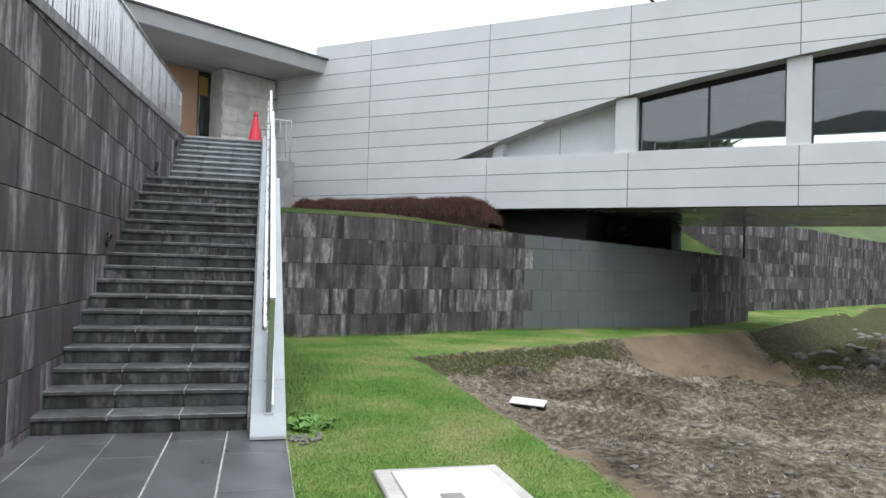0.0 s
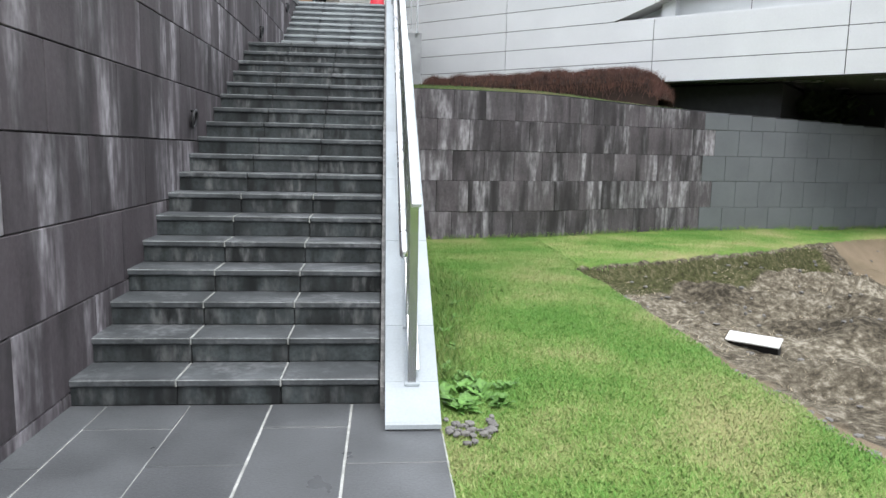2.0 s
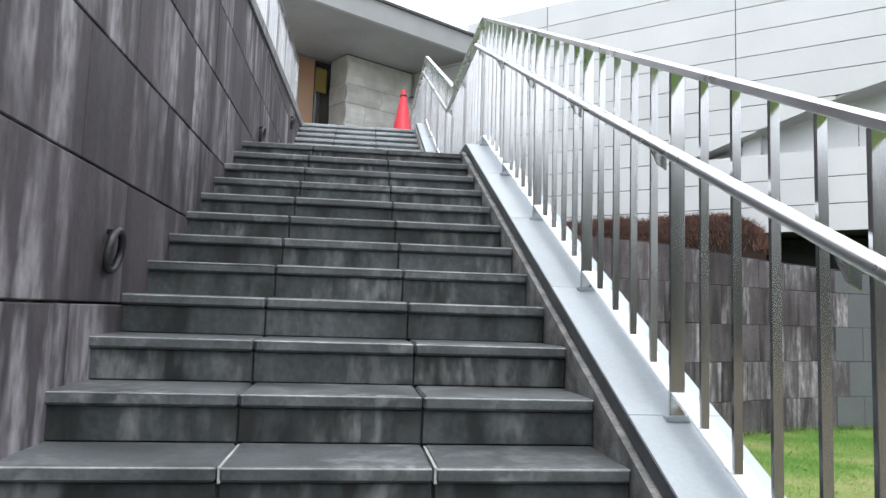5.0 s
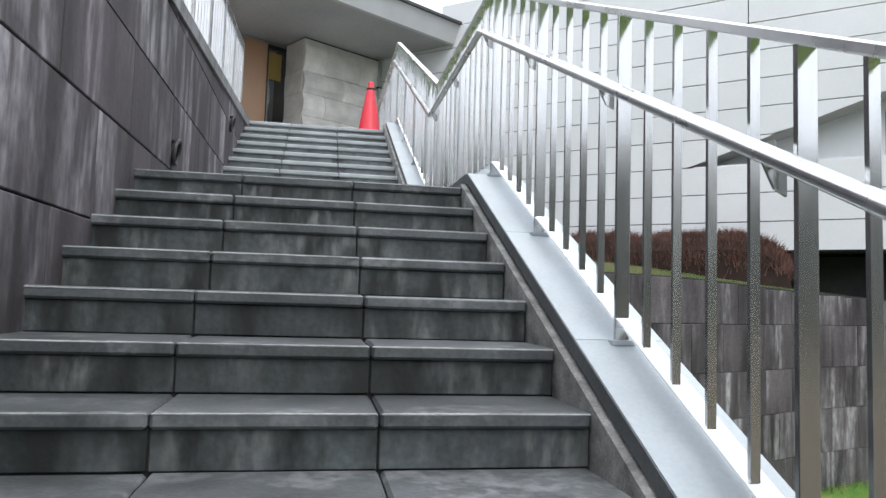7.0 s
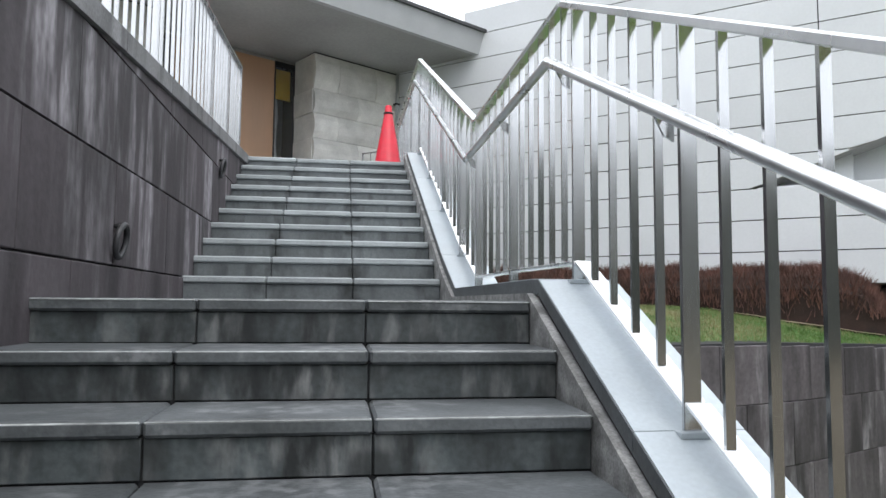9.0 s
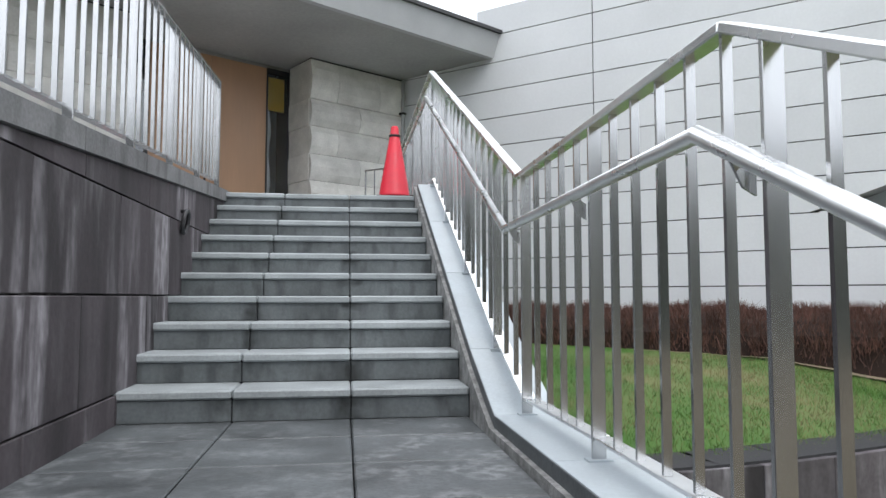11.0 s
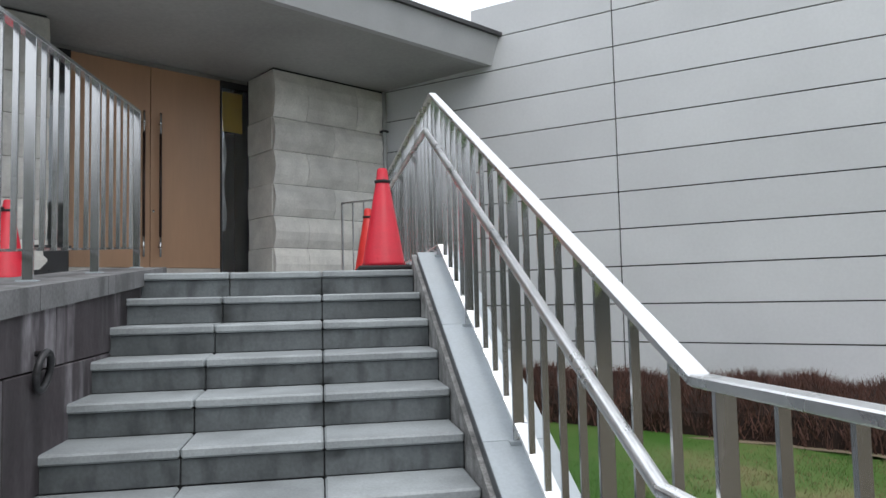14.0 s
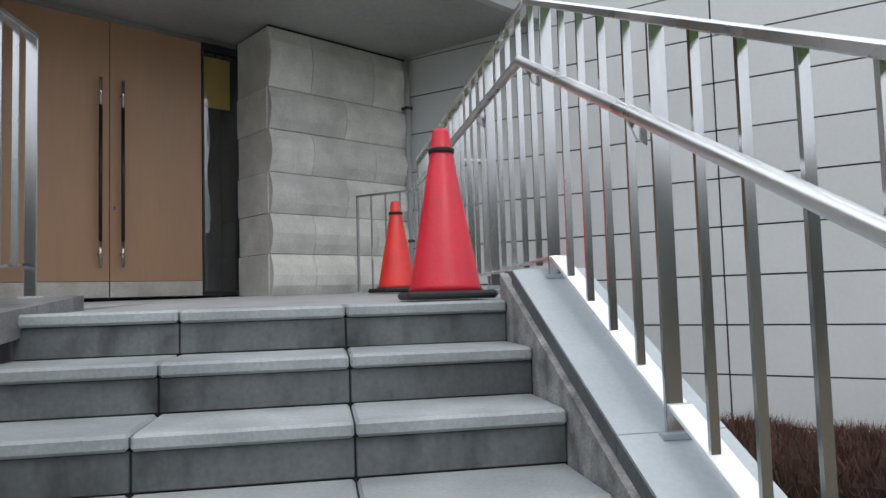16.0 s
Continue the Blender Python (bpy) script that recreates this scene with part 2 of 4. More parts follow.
def ground_material():
    """Lawn, rubbly soil, bare clay and moss, blended by the ground's cover attributes with ragged edges."""
    m = bpy.data.materials.new("lawn_and_dug_soil")
    m.use_nodes = True
    n, l = m.node_tree.nodes, m.node_tree.links
    b = n["Principled BSDF"]
    b.inputs["Roughness"].default_value, b.inputs["Specular IOR Level"].default_value = 0.95, 0.2
    pos = n.new("ShaderNodeNewGeometry").outputs["Position"]

    def noise_of(scale, detail, rough=0.55):
        t = n.new("ShaderNodeTexNoise")
        t.inputs["Scale"].default_value, t.inputs["Detail"].default_value, t.inputs["Roughness"].default_value = scale, detail, rough
        l.new(pos, t.inputs["Vector"])
        return t.outputs[0]

    def tones(sock, stops):
        c = n.new("ShaderNodeValToRGB")
        while len(c.color_ramp.elements) < len(stops):
            c.color_ramp.elements.new(0.5)
        for e, (at, col) in zip(c.color_ramp.elements, stops):
            e.position, e.color = at, (*col, 1)
        l.new(sock, c.inputs[0])
        return c.outputs[0]

    def math_of(kind, a, v, w=0.0):
        q = n.new("ShaderNodeMath")
        q.operation, q.inputs[2].default_value = kind, w
        l.new(a, q.inputs[0])
        if isinstance(v, float):
            q.inputs[1].default_value = v
        else:
            l.new(v, q.inputs[1])
        return q.outputs[0]

    def blend(f, a, c):
        x = n.new("ShaderNodeMix")
        x.data_type = 'RGBA'
        l.new(f, x.inputs[0])
        l.new(a, x.inputs[6])
        l.new(c, x.inputs[7])
        return x.outputs[2]

    def mask(name, ragged):
        a = n.new("ShaderNodeAttribute")
        a.attribute_name = name
        r = n.new("ShaderNodeMapRange")
        r.inputs[1].default_value, r.inputs[2].default_value = 0.42, 0.58
        l.new(math_of('ADD', a.outputs["Fac"], math_of('MULTIPLY_ADD', noise_of(ragged, 4), 0.5, -0.25)), r.inputs[0])
        return r.outputs[0]

    rubble, patches, grit = noise_of(13.0, 6, 0.7), noise_of(1.1, 5), noise_of(55.0, 3)
    speckle = math_of('ADD', math_of('MULTIPLY', rubble, 0.62), math_of('MULTIPLY', patches, 0.38))
    soil = tones(speckle, ((0.40, (0.034, 0.029, 0.020)), (0.48, (0.098, 0.083, 0.060)), (0.55, (0.175, 0.152, 0.113)), (0.65, (0.40, 0.365, 0.295))))
    clay = tones(patches, ((0.30, (0.16, 0.125, 0.082)), (0.70, (0.27, 0.215, 0.15))))
    moss = tones(rubble, ((0.32, (0.028, 0.030, 0.014)), (0.52, (0.075, 0.078, 0.032)), (0.68, (0.17, 0.15, 0.095))))
    lawn = tones(noise_of(0.75, 5), ((0.36, (0.100, 0.215, 0.040)), (0.52, (0.185, 0.275, 0.070)), (0.68, (0.34, 0.33, 0.15))))
    out = blend(mask("mossy", 3.0), blend(mask("clay", 2.0), soil, clay), moss)
    out = blend(mask("soil", 4.0), lawn, out)
    l.new(out, b.inputs["Base Color"])
    bp = n.new("ShaderNodeBump")
    bp.inputs["Strength"].default_value, bp.inputs["Distance"].default_value = 0.9, 0.03
    l.new(math_of('ADD', rubble, math_of('MULTIPLY', grit, 0.4)), bp.inputs["Height"])
    l.new(bp.outputs[0], b.inputs["Normal"])
    return m


glass = bpy.data.materials.new("window_glass")
glass.use_nodes = True
gb = glass.node_tree.nodes["Principled BSDF"]
gb.inputs["Base Color"].default_value = (0.90, 0.94, 0.95, 1)
gb.inputs["Roughness"].default_value = 0.02
gb.inputs["Transmission Weight"].default_value = 1.0
gb.inputs["IOR"].default_value = 1.75
M["glass"] = glass


# ---- building helpers ----
def thing(name, at, label="", category="", group="", kind=""):
    ob = new(name)
    ob.location = at
    ob.empty_display_size = 0.1
    return tagged(ob, label, category, group, kind)


def adopt(ob, parent):
    if parent is not None:
        ob.parent = parent
        if parent.parent is None:
            ob.matrix_parent_inverse = Matrix.Translation(-Vector(parent.location))
        else:
            ob.matrix_parent_inverse = Matrix.Identity(4)
    return ob


def part(name, bm, material, parent=None, label="", smooth=False):
    me = bpy.data.meshes.new(name)
    bmesh.ops.recalc_face_normals(bm, faces=bm.faces)
    bm.to_mesh(me)
    bm.free()
    me.materials.append(M[material])
    if smooth:
        for p in me.polygons:
            p.use_smooth = True
    ob = adopt(new(name, me), parent)
    if label:
        ob["label"] = label
    return ob


def structure(name, bm, material, label="", category=""):
    return tagged(part(name, bm, material), label, category, "", "structure")


def box(bm, x0, x1, y0, y1, z0, z1, m=None, bevel=0.0):
    r = bmesh.ops.create_cube(bm, size=1)
    for v in r["verts"]:
        v.co = ((x0 + x1) / 2 + v.co.x * (x1 - x0), (y0 + y1) / 2 + v.co.y * (y1 - y0), (z0 + z1) / 2 + v.co.z * (z1 - z0))
    if bevel:
        es = list({e for v in r["verts"] for e in v.link_edges})
        g = bmesh.ops.bevel(bm, geom=es, offset=bevel, segments=1, affect='EDGES')
        vs = {v for f in g["faces"] for v in f.verts} | {v for v in r["verts"] if v.is_valid}
    else:
        vs = r["verts"]
    if m is not None:
        for v in vs:
            v.co = m @ v.co
    return bm


def boxed(*a, **k):
    return box(bmesh.new(), *a, **k)


def prism(bm, pts, depth, m):
    """A polygon of (a, b) points, pushed depth along the third axis, mapped by m (columns: a, third, b)."""
    lo = [bm.verts.new(m @ Vector((a, 0, b))) for a, b in pts]
    hi = [bm.verts.new(m @ Vector((a, depth, b))) for a, b in pts]
    bm.faces.new(lo)
    bm.faces.new(hi[::-1])
    k = len(pts)
    for i in range(k):
        bm.faces.new((lo[i], hi[i], hi[(i + 1) % k], lo[(i + 1) % k]))
    return bm


def bar(bm, p, q, w, h, bevel=0.0):
    """A straight bar of width w and height h from p to q."""
    p, q = Vector(p), Vector(q)
    d = q - p
    rot = d.to_track_quat('Y', 'Z').to_matrix().to_4x4()
    return box(bm, -w / 2, w / 2, 0, d.length, -h / 2, h / 2, Matrix.Translation(p) @ rot, bevel)


def tube(bm, pts, r, sides=10):
    """A round tube through points, mitred at the bends."""
    pts = [Vector(p) for p in pts]
    rings = []
    for i, p in enumerate(pts):
        a = (pts[i] - pts[i - 1]).normalized() if i else (pts[1] - pts[0]).normalized()
        c = (pts[i + 1] - pts[i]).normalized() if i + 1 < len(pts) else a
        t = (a + c).normalized()
        side = t.cross(Vector((0, 0, 1)))
        if side.length < 0.01:
            side = Vector((1, 0, 0))
        side.normalize()
        up = side.cross(t)
        rings.append([bm.verts.new(p + side * r * math.cos(k * 2 * math.pi / sides) + up * r * math.sin(k * 2 * math.pi / sides)) for k in range(sides)])
    for a, c in zip(rings, rings[1:]):
        for k in range(sides):
            bm.faces.new((a[k], a[(k + 1) % sides], c[(k + 1) % sides], c[k]))
    bm.faces.new(rings[0][::-1])
    bm.faces.new(rings[-1])
    return bm


def lathe(bm, prof, at, sides=24):
    """A turned body: prof is a list of (radius, height)."""
    rings = [[bm.verts.new((at[0] + r * math.cos(k * 2 * math.pi / sides), at[1] + r * math.sin(k * 2 * math.pi / sides), at[2] + z)) for k in range(sides)] for r, z in prof]
    for a, c in zip(rings, rings[1:]):
        for k in range(sides):
            bm.faces.new((a[k], a[(k + 1) % sides], c[(k + 1) % sides], c[k]))
    bm.faces.new(rings[0][::-1])
    bm.faces.new(rings[-1])
    return bm


BLOCKS = {}


def block(w, d, h, material, bevel=0.006):
    """A shared chamfered block mesh: w along x, d along y (front at y = 0), h along z, from its corner."""
    key = (round(w, 3), round(d, 3), round(h, 3), material, bevel)
    if key not in BLOCKS:
        bm = boxed(0, w, 0, d, 0, h, bevel=bevel)
        me = bpy.data.meshes.new("block")
        bm.to_mesh(me)
        bm.free()
        me.materials.append(M[material])
        BLOCKS[key] = me
    return BLOCKS[key]


def piece(name, me, parent, m):
    ob = adopt(new(name, me), parent)
    ob.matrix_basis = m
    return ob


def soup(name, verts, faces, material, label="", category="", kind="stuff", parent=None):
    me = bpy.data.meshes.new(name)
    me.from_pydata(verts, [], faces)
    me.materials.append(M[material])
    ob = adopt(new(name, me), parent)
    return tagged(ob, label, category, "", kind)


def blades(name, spots, tall, width, material, label, category, lean=0.5, kind="stuff", parent=None, seed=1):
    """Many single-triangle blades standing on spots (an array of x, y, z)."""
    rng = np.random.default_rng(seed)
    k = len(spots)
    ang = rng.uniform(0, 2 * np.pi, k)
    h = tall * rng.uniform(0.5, 1.3, k)
    w = width * rng.uniform(0.6, 1.4, k)
    off = np.stack([np.cos(ang) * w, np.sin(ang) * w, np.zeros(k)], 1)
    tip = spots + np.stack([rng.normal(0, lean, k) * h, rng.normal(0, lean, k) * h, h], 1)
    v = np.stack([spots - off, spots + off, tip], 1).reshape(-1, 3)
    return soup(name, v.tolist(), np.arange(3 * k).reshape(-1, 3).tolist(), material, label, category, kind, parent)


# ---- measures of the place ----
RISE, GO = 0.155, 0.32
LAND_Z, TOP_Z = 18 * RISE, 28 * RISE
UP_Y = 7.77                       # first nosing of the upper flight
TOP_Y = UP_Y + 9 * GO             # last nosing
WALL_X = -1.72
FO, FU, FN = Vector((3.066, 14.12, 0)), Vector((0.760, -0.650, 0)).normalized(), Vector((-0.650, -0.760, 0)).normalized()   # cladding facade: origin, along, outwards
F_SILL, F_ROW, F_PANEL = 4.470, 0.461, 3.785
ED, EN = Vector((0.839, 0.545, 0)), Vector((0.545, -0.839, 0))   # entrance wall: along, outwards
DOOR_P, STONE_P, ROOF_P = Vector((-2.01, 15.71, 0)), Vector((-1.25, 15.36, 0)), Vector((1.80, 15.15, 0))
FLOOR_E = 4.43                    # floor level at the doors


def frame_of(o, along, back):
    """A matrix: x along the wall, y into it, z up."""
    m = Matrix.Identity(4)
    m.col[0][:3], m.col[1][:3], m.col[2][:3] = along, back, (0, 0, 1)
    m.translation = o
    return m


FM = frame_of(FO, FU, -FN)
DM = frame_of(DOOR_P, ED, -EN)
SM = frame_of(STONE_P, ED, -EN)
RM = frame_of(ROOF_P, ED, -EN)


# ---- ground: one sheet with the dug site in it ----
EDGE = [(2.5, -60), (2.5, 5.05), (6.3, 7.04), (8.2, 8.2), (13.3, 10.1), (20, 15.5), (29, 22), (60, 40)]


def pit_depth(x, y):
    """Distance into the dug site (negative outside), and whether the far bank is the nearest."""
    wob = 0.12 * noise.noise((x * 0.9, y * 0.9, 3.0)) + 0.05 * noise.noise((x * 3.1, y * 3.1, 7.0))
    left = x - 2.5 + wob
    far = 99.0
    for (ax, ay), (bx, by) in zip(EDGE[1:], EDGE[2:]):
        if ax <= x <= bx:
            t = (x - ax) / (bx - ax)
            cosine = (bx - ax) / math.hypot(bx - ax, by - ay)
            far = (ay + t * (by - ay) - y) * cosine + wob
    if x > 60:
        far = 40 - y
    return left, far


def ground_z(x, y):
    left, far = pit_depth(x, y)
    d = min(left, far)
    soft = 0.03 * noise.noise((x * 0.7, y * 0.7, 1.0))
    if d <= 0:
        return soft * min(1, -d) - (0.14 if x < 0.30 else 0)
    deep = 0.30 + 0.085 * max(0, min(9, x - 2.6)) + 0.14 * noise.noise((x * 0.55, y * 0.55, 5.0)) + 0.06 * noise.noise((x * 1.7, y * 1.7, 9.0))
    calm = min(1.0, math.hypot(x - 3.6, y - 2.5) / 1.6) * min(1.0, max(0.0, (left - 0.2) / 1.2))
    deep -= calm * (0.40 * (1 - abs(2 * noise.noise((x * 0.22 + 4, y * 0.50 + 0.15 * x, 2.0)))) ** 3 + 0.16 * noise.noise((x * 0.7, y * 1.3, 12.0)))
    if y < 2:
        deep -= 0.05 * min(6, 2 - y)
    deep = max(0.15, deep)
    z = -min(deep, 0.05 + max(0, left) * 0.5, max(0, far) * (1.5 if x < 7.6 else 0.8))
    return z + 0.06 * noise.noise((x * 4.1, y * 4.1, 2.0)) * min(1, d * 3) + 0.035 * noise.noise((x * 11, y * 11, 4.0)) * min(1, d * 3)


def lines(lo, hi, step, far):
    inner = list(np.arange(lo, hi + step / 2, step))
    out, s = [], step
    while (out[-1] if out else inner[-1]) < far:
        s *= 1.35
        out.append((out[-1] if out else inner[-1]) + s)
    back, s = [], step
    while (back[-1] if back else inner[0]) > -far:
        s *= 1.35
        back.append((back[-1] if back else inner[0]) - s)
    return back[::-1] + inner + out


def clamp(v):
    return max(0.0, min(1.0, v))


XS, YS = lines(0.2, 23.0, 0.13, 900), lines(-6.0, 17.0, 0.13, 900)
gv = [(x, y, ground_z(x, y)) for y in YS for x in XS]
nx = len(XS)
gf = [(j * nx + i, j * nx + i + 1, (j + 1) * nx + i + 1, (j + 1) * nx + i) for j in range(len(YS) - 1) for i in range(nx - 1)]
gme = bpy.data.meshes.new("ground")
gme.from_pydata(gv, [], gf)
cover = {"soil": [], "clay": [], "mossy": []}
for x, y, z in gv:
    left, far = pit_depth(x, y)
    cover["soil"].append(clamp(0.5 + min(left, far) * 5))
    cover["clay"].append(clamp((x - 7.9) * 3) * clamp((12.9 - x) * 3) * clamp((2.4 - far + 0.4 * noise.noise((x, y, 0))) * 2) + 0.60 * clamp((left - 0.02) * 8) * clamp((0.8 - left) * 2.5) * clamp((3.6 - y) * 1.5))
    cover["mossy"].append(clamp(clamp((x - 12.7) * 2) * clamp((2.6 - far) * 1.2) + 1.1 * clamp((far + 0.02) * 8) * clamp((1.0 - far) * 2) * clamp((7.9 - x) * 2)))
for key, values in cover.items():
    gme.attributes.new(key, 'FLOAT', 'POINT').data.foreach_set("value", values)
gme.materials.append(ground_material())
gme.polygons.foreach_set("use_smooth", [True] * len(gf))
ground = tagged(new("ground", gme), "lawn sheet with a dug earth site of dry mossy soil", "ground", "", "structure")

# unseen wooded rise, added on the open side to darken reflections in the steel
rng_h = random.Random(3)
bm = bmesh.new()
ringv = []
for i in range(49):
    a = radians(158 + 232 * i / 48)
    h = 11 + 11 * max(0.0, math.sin(radians(180 * i / 40))) + 3.5 * noise.noise((i * 0.5, 0, 0)) + 1.5 * noise.noise((i * 1.7, 4, 0))
    d = Vector((math.cos(a), math.sin(a), 0))
    ringv.append([bm.verts.new(d * r + Vector((0, 0, z))) for r, z in ((48, -0.5), (56, h * 0.7), (70, h), (160, h * 1.3), (400, -2))])
for p, q in zip(ringv, ringv[1:]):
    for k in range(4):
        bm.faces.new((p[k], p[k + 1], q[k + 1], q[k]))
structure("backdrop_hill", bm, "wood", "unseen wooded rise added to darken reflections in the steel", "backdrop")

# ---- stairs: body, treads, risers ----
prof = [(0.03, -0.4)]
for k in range(1, 19):
    y = (k - 1) * GO + 0.03
    prof += [(y, (k - 1) * RISE - 0.045), (y, k * RISE - 0.045)]
prof += [(UP_Y + 0.03, LAND_Z - 0.045)]
for k in range(1, 11):
    y = UP_Y + (k - 1) * GO + 0.03
    prof += [(y, LAND_Z + (k - 1) * RISE - 0.045), (y, LAND_Z + k * RISE - 0.045)]
prof += [(TOP_Y + 0.5, TOP_Z - 0.045), (TOP_Y + 0.5, -0.4)]
bm = bmesh.new()
prism(bm, prof, 1.78, frame_of(Vector((-1.76, 0, 0)), Vector((0, 1, 0)), Vector((1, 0, 0))))
stairs = structure("stairs", bm, "darkjoint", "two flights of weathered dark granite steps with a landing", "stairs")
for k in range(1, 8):
    for x in (-1.145, -0.565):
        y, z = (k - 1) * GO, k * RISE
        part("mortar", boxed(x - 0.004, x + 0.004, y + 0.004, y + GO + 0.01, z - 0.045, z - 0.0025), "joint", stairs)


def joints(k):
    """Stone joints across step k, counted over both flights; they drift a little up the lower flight."""
    d = 0.04 * min(1.0, max(0.0, (k - 6) / 8))
    return [WALL_X - 0.03, -1.145 - d, -0.565 - d, 0.0]





def flight(y0, z0, count, tread, riser, seed):
    rng = random.Random(seed)
    for k in range(1, count + 1):
        y, z = y0 + (k - 1) * GO, z0 + k * RISE
        depth = GO + 0.02 if k < count else 0.40
        cross = joints(k if count > 10 else 18)
        for a, c in zip(cross, cross[1:]):
            g = 0.004 if k < 8 and count > 10 else 0.0028
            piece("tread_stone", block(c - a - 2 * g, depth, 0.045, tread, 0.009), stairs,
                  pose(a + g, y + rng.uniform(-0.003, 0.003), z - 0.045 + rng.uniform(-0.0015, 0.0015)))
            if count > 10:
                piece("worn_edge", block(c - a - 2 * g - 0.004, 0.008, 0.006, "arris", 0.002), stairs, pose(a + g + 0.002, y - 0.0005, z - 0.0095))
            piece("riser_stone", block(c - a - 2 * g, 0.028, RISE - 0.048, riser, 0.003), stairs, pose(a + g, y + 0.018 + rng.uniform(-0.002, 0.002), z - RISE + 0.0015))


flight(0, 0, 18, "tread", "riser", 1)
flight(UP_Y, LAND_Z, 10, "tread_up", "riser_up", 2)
for i, y in enumerate((17 * GO + 0.402, 17 * GO + 0.402 + 0.505, 17 * GO + 0.402 + 1.01, 17 * GO + 0.402 + 1.515)):
    for a, c in zip(joints(18), joints(18)[1:]):
        piece("landing_slab", block(c - a - 0.006, 0.495, 0.045, "tread"), stairs, pose(a + 0.003, y, LAND_Z - 0.045))

# ---- paving before the stairs ----
pavement = structure("pavement", boxed(-3.2, 0.33, -9, 0.015, -0.3, -0.003), "joint", "dark slate paving with pale mortar joints", "pavement")
xs = [-3.2, -2.43, -1.98, -1.525, -1.07, -0.615, -0.16, 0.33]
for i, (a, c) in enumerate(zip(xs, xs[1:])):
    y = -0.002 - (0.33 if i % 2 else 0.78)
    cuts = [0.012, y]
    while cuts[-1] > -8.5:
        cuts.append(cuts[-1] - 0.905)
    for hi, lo in zip(cuts, cuts[1:]):
        piece("paving_slab", block(c - a - (0.014 if i in (4, 5, 6) else 0.006), hi - lo - 0.007, 0.04, "paving", 0.003), pavement, pose(a + 0.006, lo + 0.004, -0.038 + 0.002 * math.sin(7 * a + 3 * lo)))


# ---- retaining wall along the stairs ----
def coping_z(y):
    return 4.36 - 0.075 * (10.65 - y)


bm = bmesh.new()
prism(bm, [(-9, -0.4), (11.9, -0.4), (11.9, coping_z(11.5) - 0.1), (-9, coping_z(-9) - 0.1)], 0.45, frame_of(Vector((WALL_X - 0.03, 0, 0)), Vector((0, 1, 0)), Vector((-1, 0, 0))))
wall_west = structure("wall_west", bm, "wall", "tall retaining wall of dark rain-streaked granite blocks", "wall")
rngw = random.Random(5)
ROWS = [-0.4, 0.08, 0.555, 1.03, 1.51, 1.985, 2.46, 2.94, 3.415, 3.905, 4.4]
WB = frame_of(Vector((WALL_X, 0, 0)), Vector((0, 1, 0)), Vector((-1, 0, 0)))
for r, (z0, z1) in enumerate(zip(ROWS, ROWS[1:])):
    y = -8.9 + (0.5 if r % 2 else 0)
    while y < 11.4:
        y1 = min(y + 0.98, 11.45)
        # the top course follows the sloping coping
        tops = [min(z1 - 0.008, coping_z(v) - 0.105) for v in (y, y1)]
        tops = [max(t, z0 + 0.004) for t in tops]
        if max(tops) - z0 > 0.02:
            if tops[0] == tops[1]:
                piece("granite_block", block(y1 - y - 0.006, 0.035, tops[0] - z0, "wall", 0.004), wall_west, WB @ pose(y, rngw.uniform(-0.002, 0.002), z0))
            else:
                b2 = prism(bmesh.new(), [(y, z0), (y1 - 0.006, z0), (y1 - 0.006, tops[1]), (y, tops[0])], 0.035, WB)
                part("granite_block", b2, "wall", wall_west)
        y = y1
bm = bmesh.new()
coping = structure("coping", prism(bm, [(-9, coping_z(-9) - 0.1), (11.29, coping_z(11.29) - 0.1), (11.29, coping_z(11.29) - 0.02), (-9, coping_z(-9) - 0.02)], 0.4,
                   frame_of(Vector((WALL_X - 0.01, 0, 0)), Vector((0, 1, 0)), Vector((-1, 0, 0)))), "darkjoint", "grey stone coping on the retaining wall", "coping")
y = -9.0
while y < 11.2:
    y1 = min(y + 0.9, 11.31)
    part("coping_stone", prism(bmesh.new(), [(y + 0.004, coping_z(y) - 0.1), (y1 - 0.004, coping_z(y1) - 0.1), (y1 - 0.004, coping_z(y1)), (y + 0.004, coping_z(y))], 0.46,
                               frame_of(Vector((WALL_X + 0.022, 0, 0)), Vector((0, 1, 0)), Vector((-1, 0, 0)))), "coping", coping)
    y = y1

# terrace behind the wall and at the top of the stairs
bm = bmesh.new()
prism(bm, [(-9, 2), (14, 2), (17, FLOOR_E - 0.02), (11.8, coping_z(11.8) - 0.12), (-9, coping_z(-9) - 0.12)], 14, frame_of(Vector((-2.16, 0, 0)), Vector((0, 1, 0)), Vector((-1, 0, 0))))
terrace_ramp = structure("terrace_ramp", bm, "paving", "paved ramp behind the retaining wall", "floor")
TO = frame_of(Vector((-1.7, 0, 0)), Vector((0, 1, 0)), Vector((1, 0, 0)))
bm = bmesh.new()
prism(bm, [(TOP_Y + 0.4, 0.5), (14.3, 0.5), (14.3, FLOOR_E - 0.03), (TOP_Y + 0.4, TOP_Z)], 2.05, TO)
prism(bm, [(14.302, 1.5), (17.5, 1.5), (17.5, FLOOR_E), (14.302, FLOOR_E - 0.03)], 2.62, TO)
prism(bm, [(11.315, 1.5), (17.5, 1.5), (17.5, FLOOR_E), (11.315, TOP_Z + 0.015)], 4.0, frame_of(Vector((-1.702, 0, 0)), Vector((0, 1, 0)), Vector((-1, 0, 0))))
terrace = structure("terrace", bm, "terrace", "grey stone terrace before the entrance", "floor")

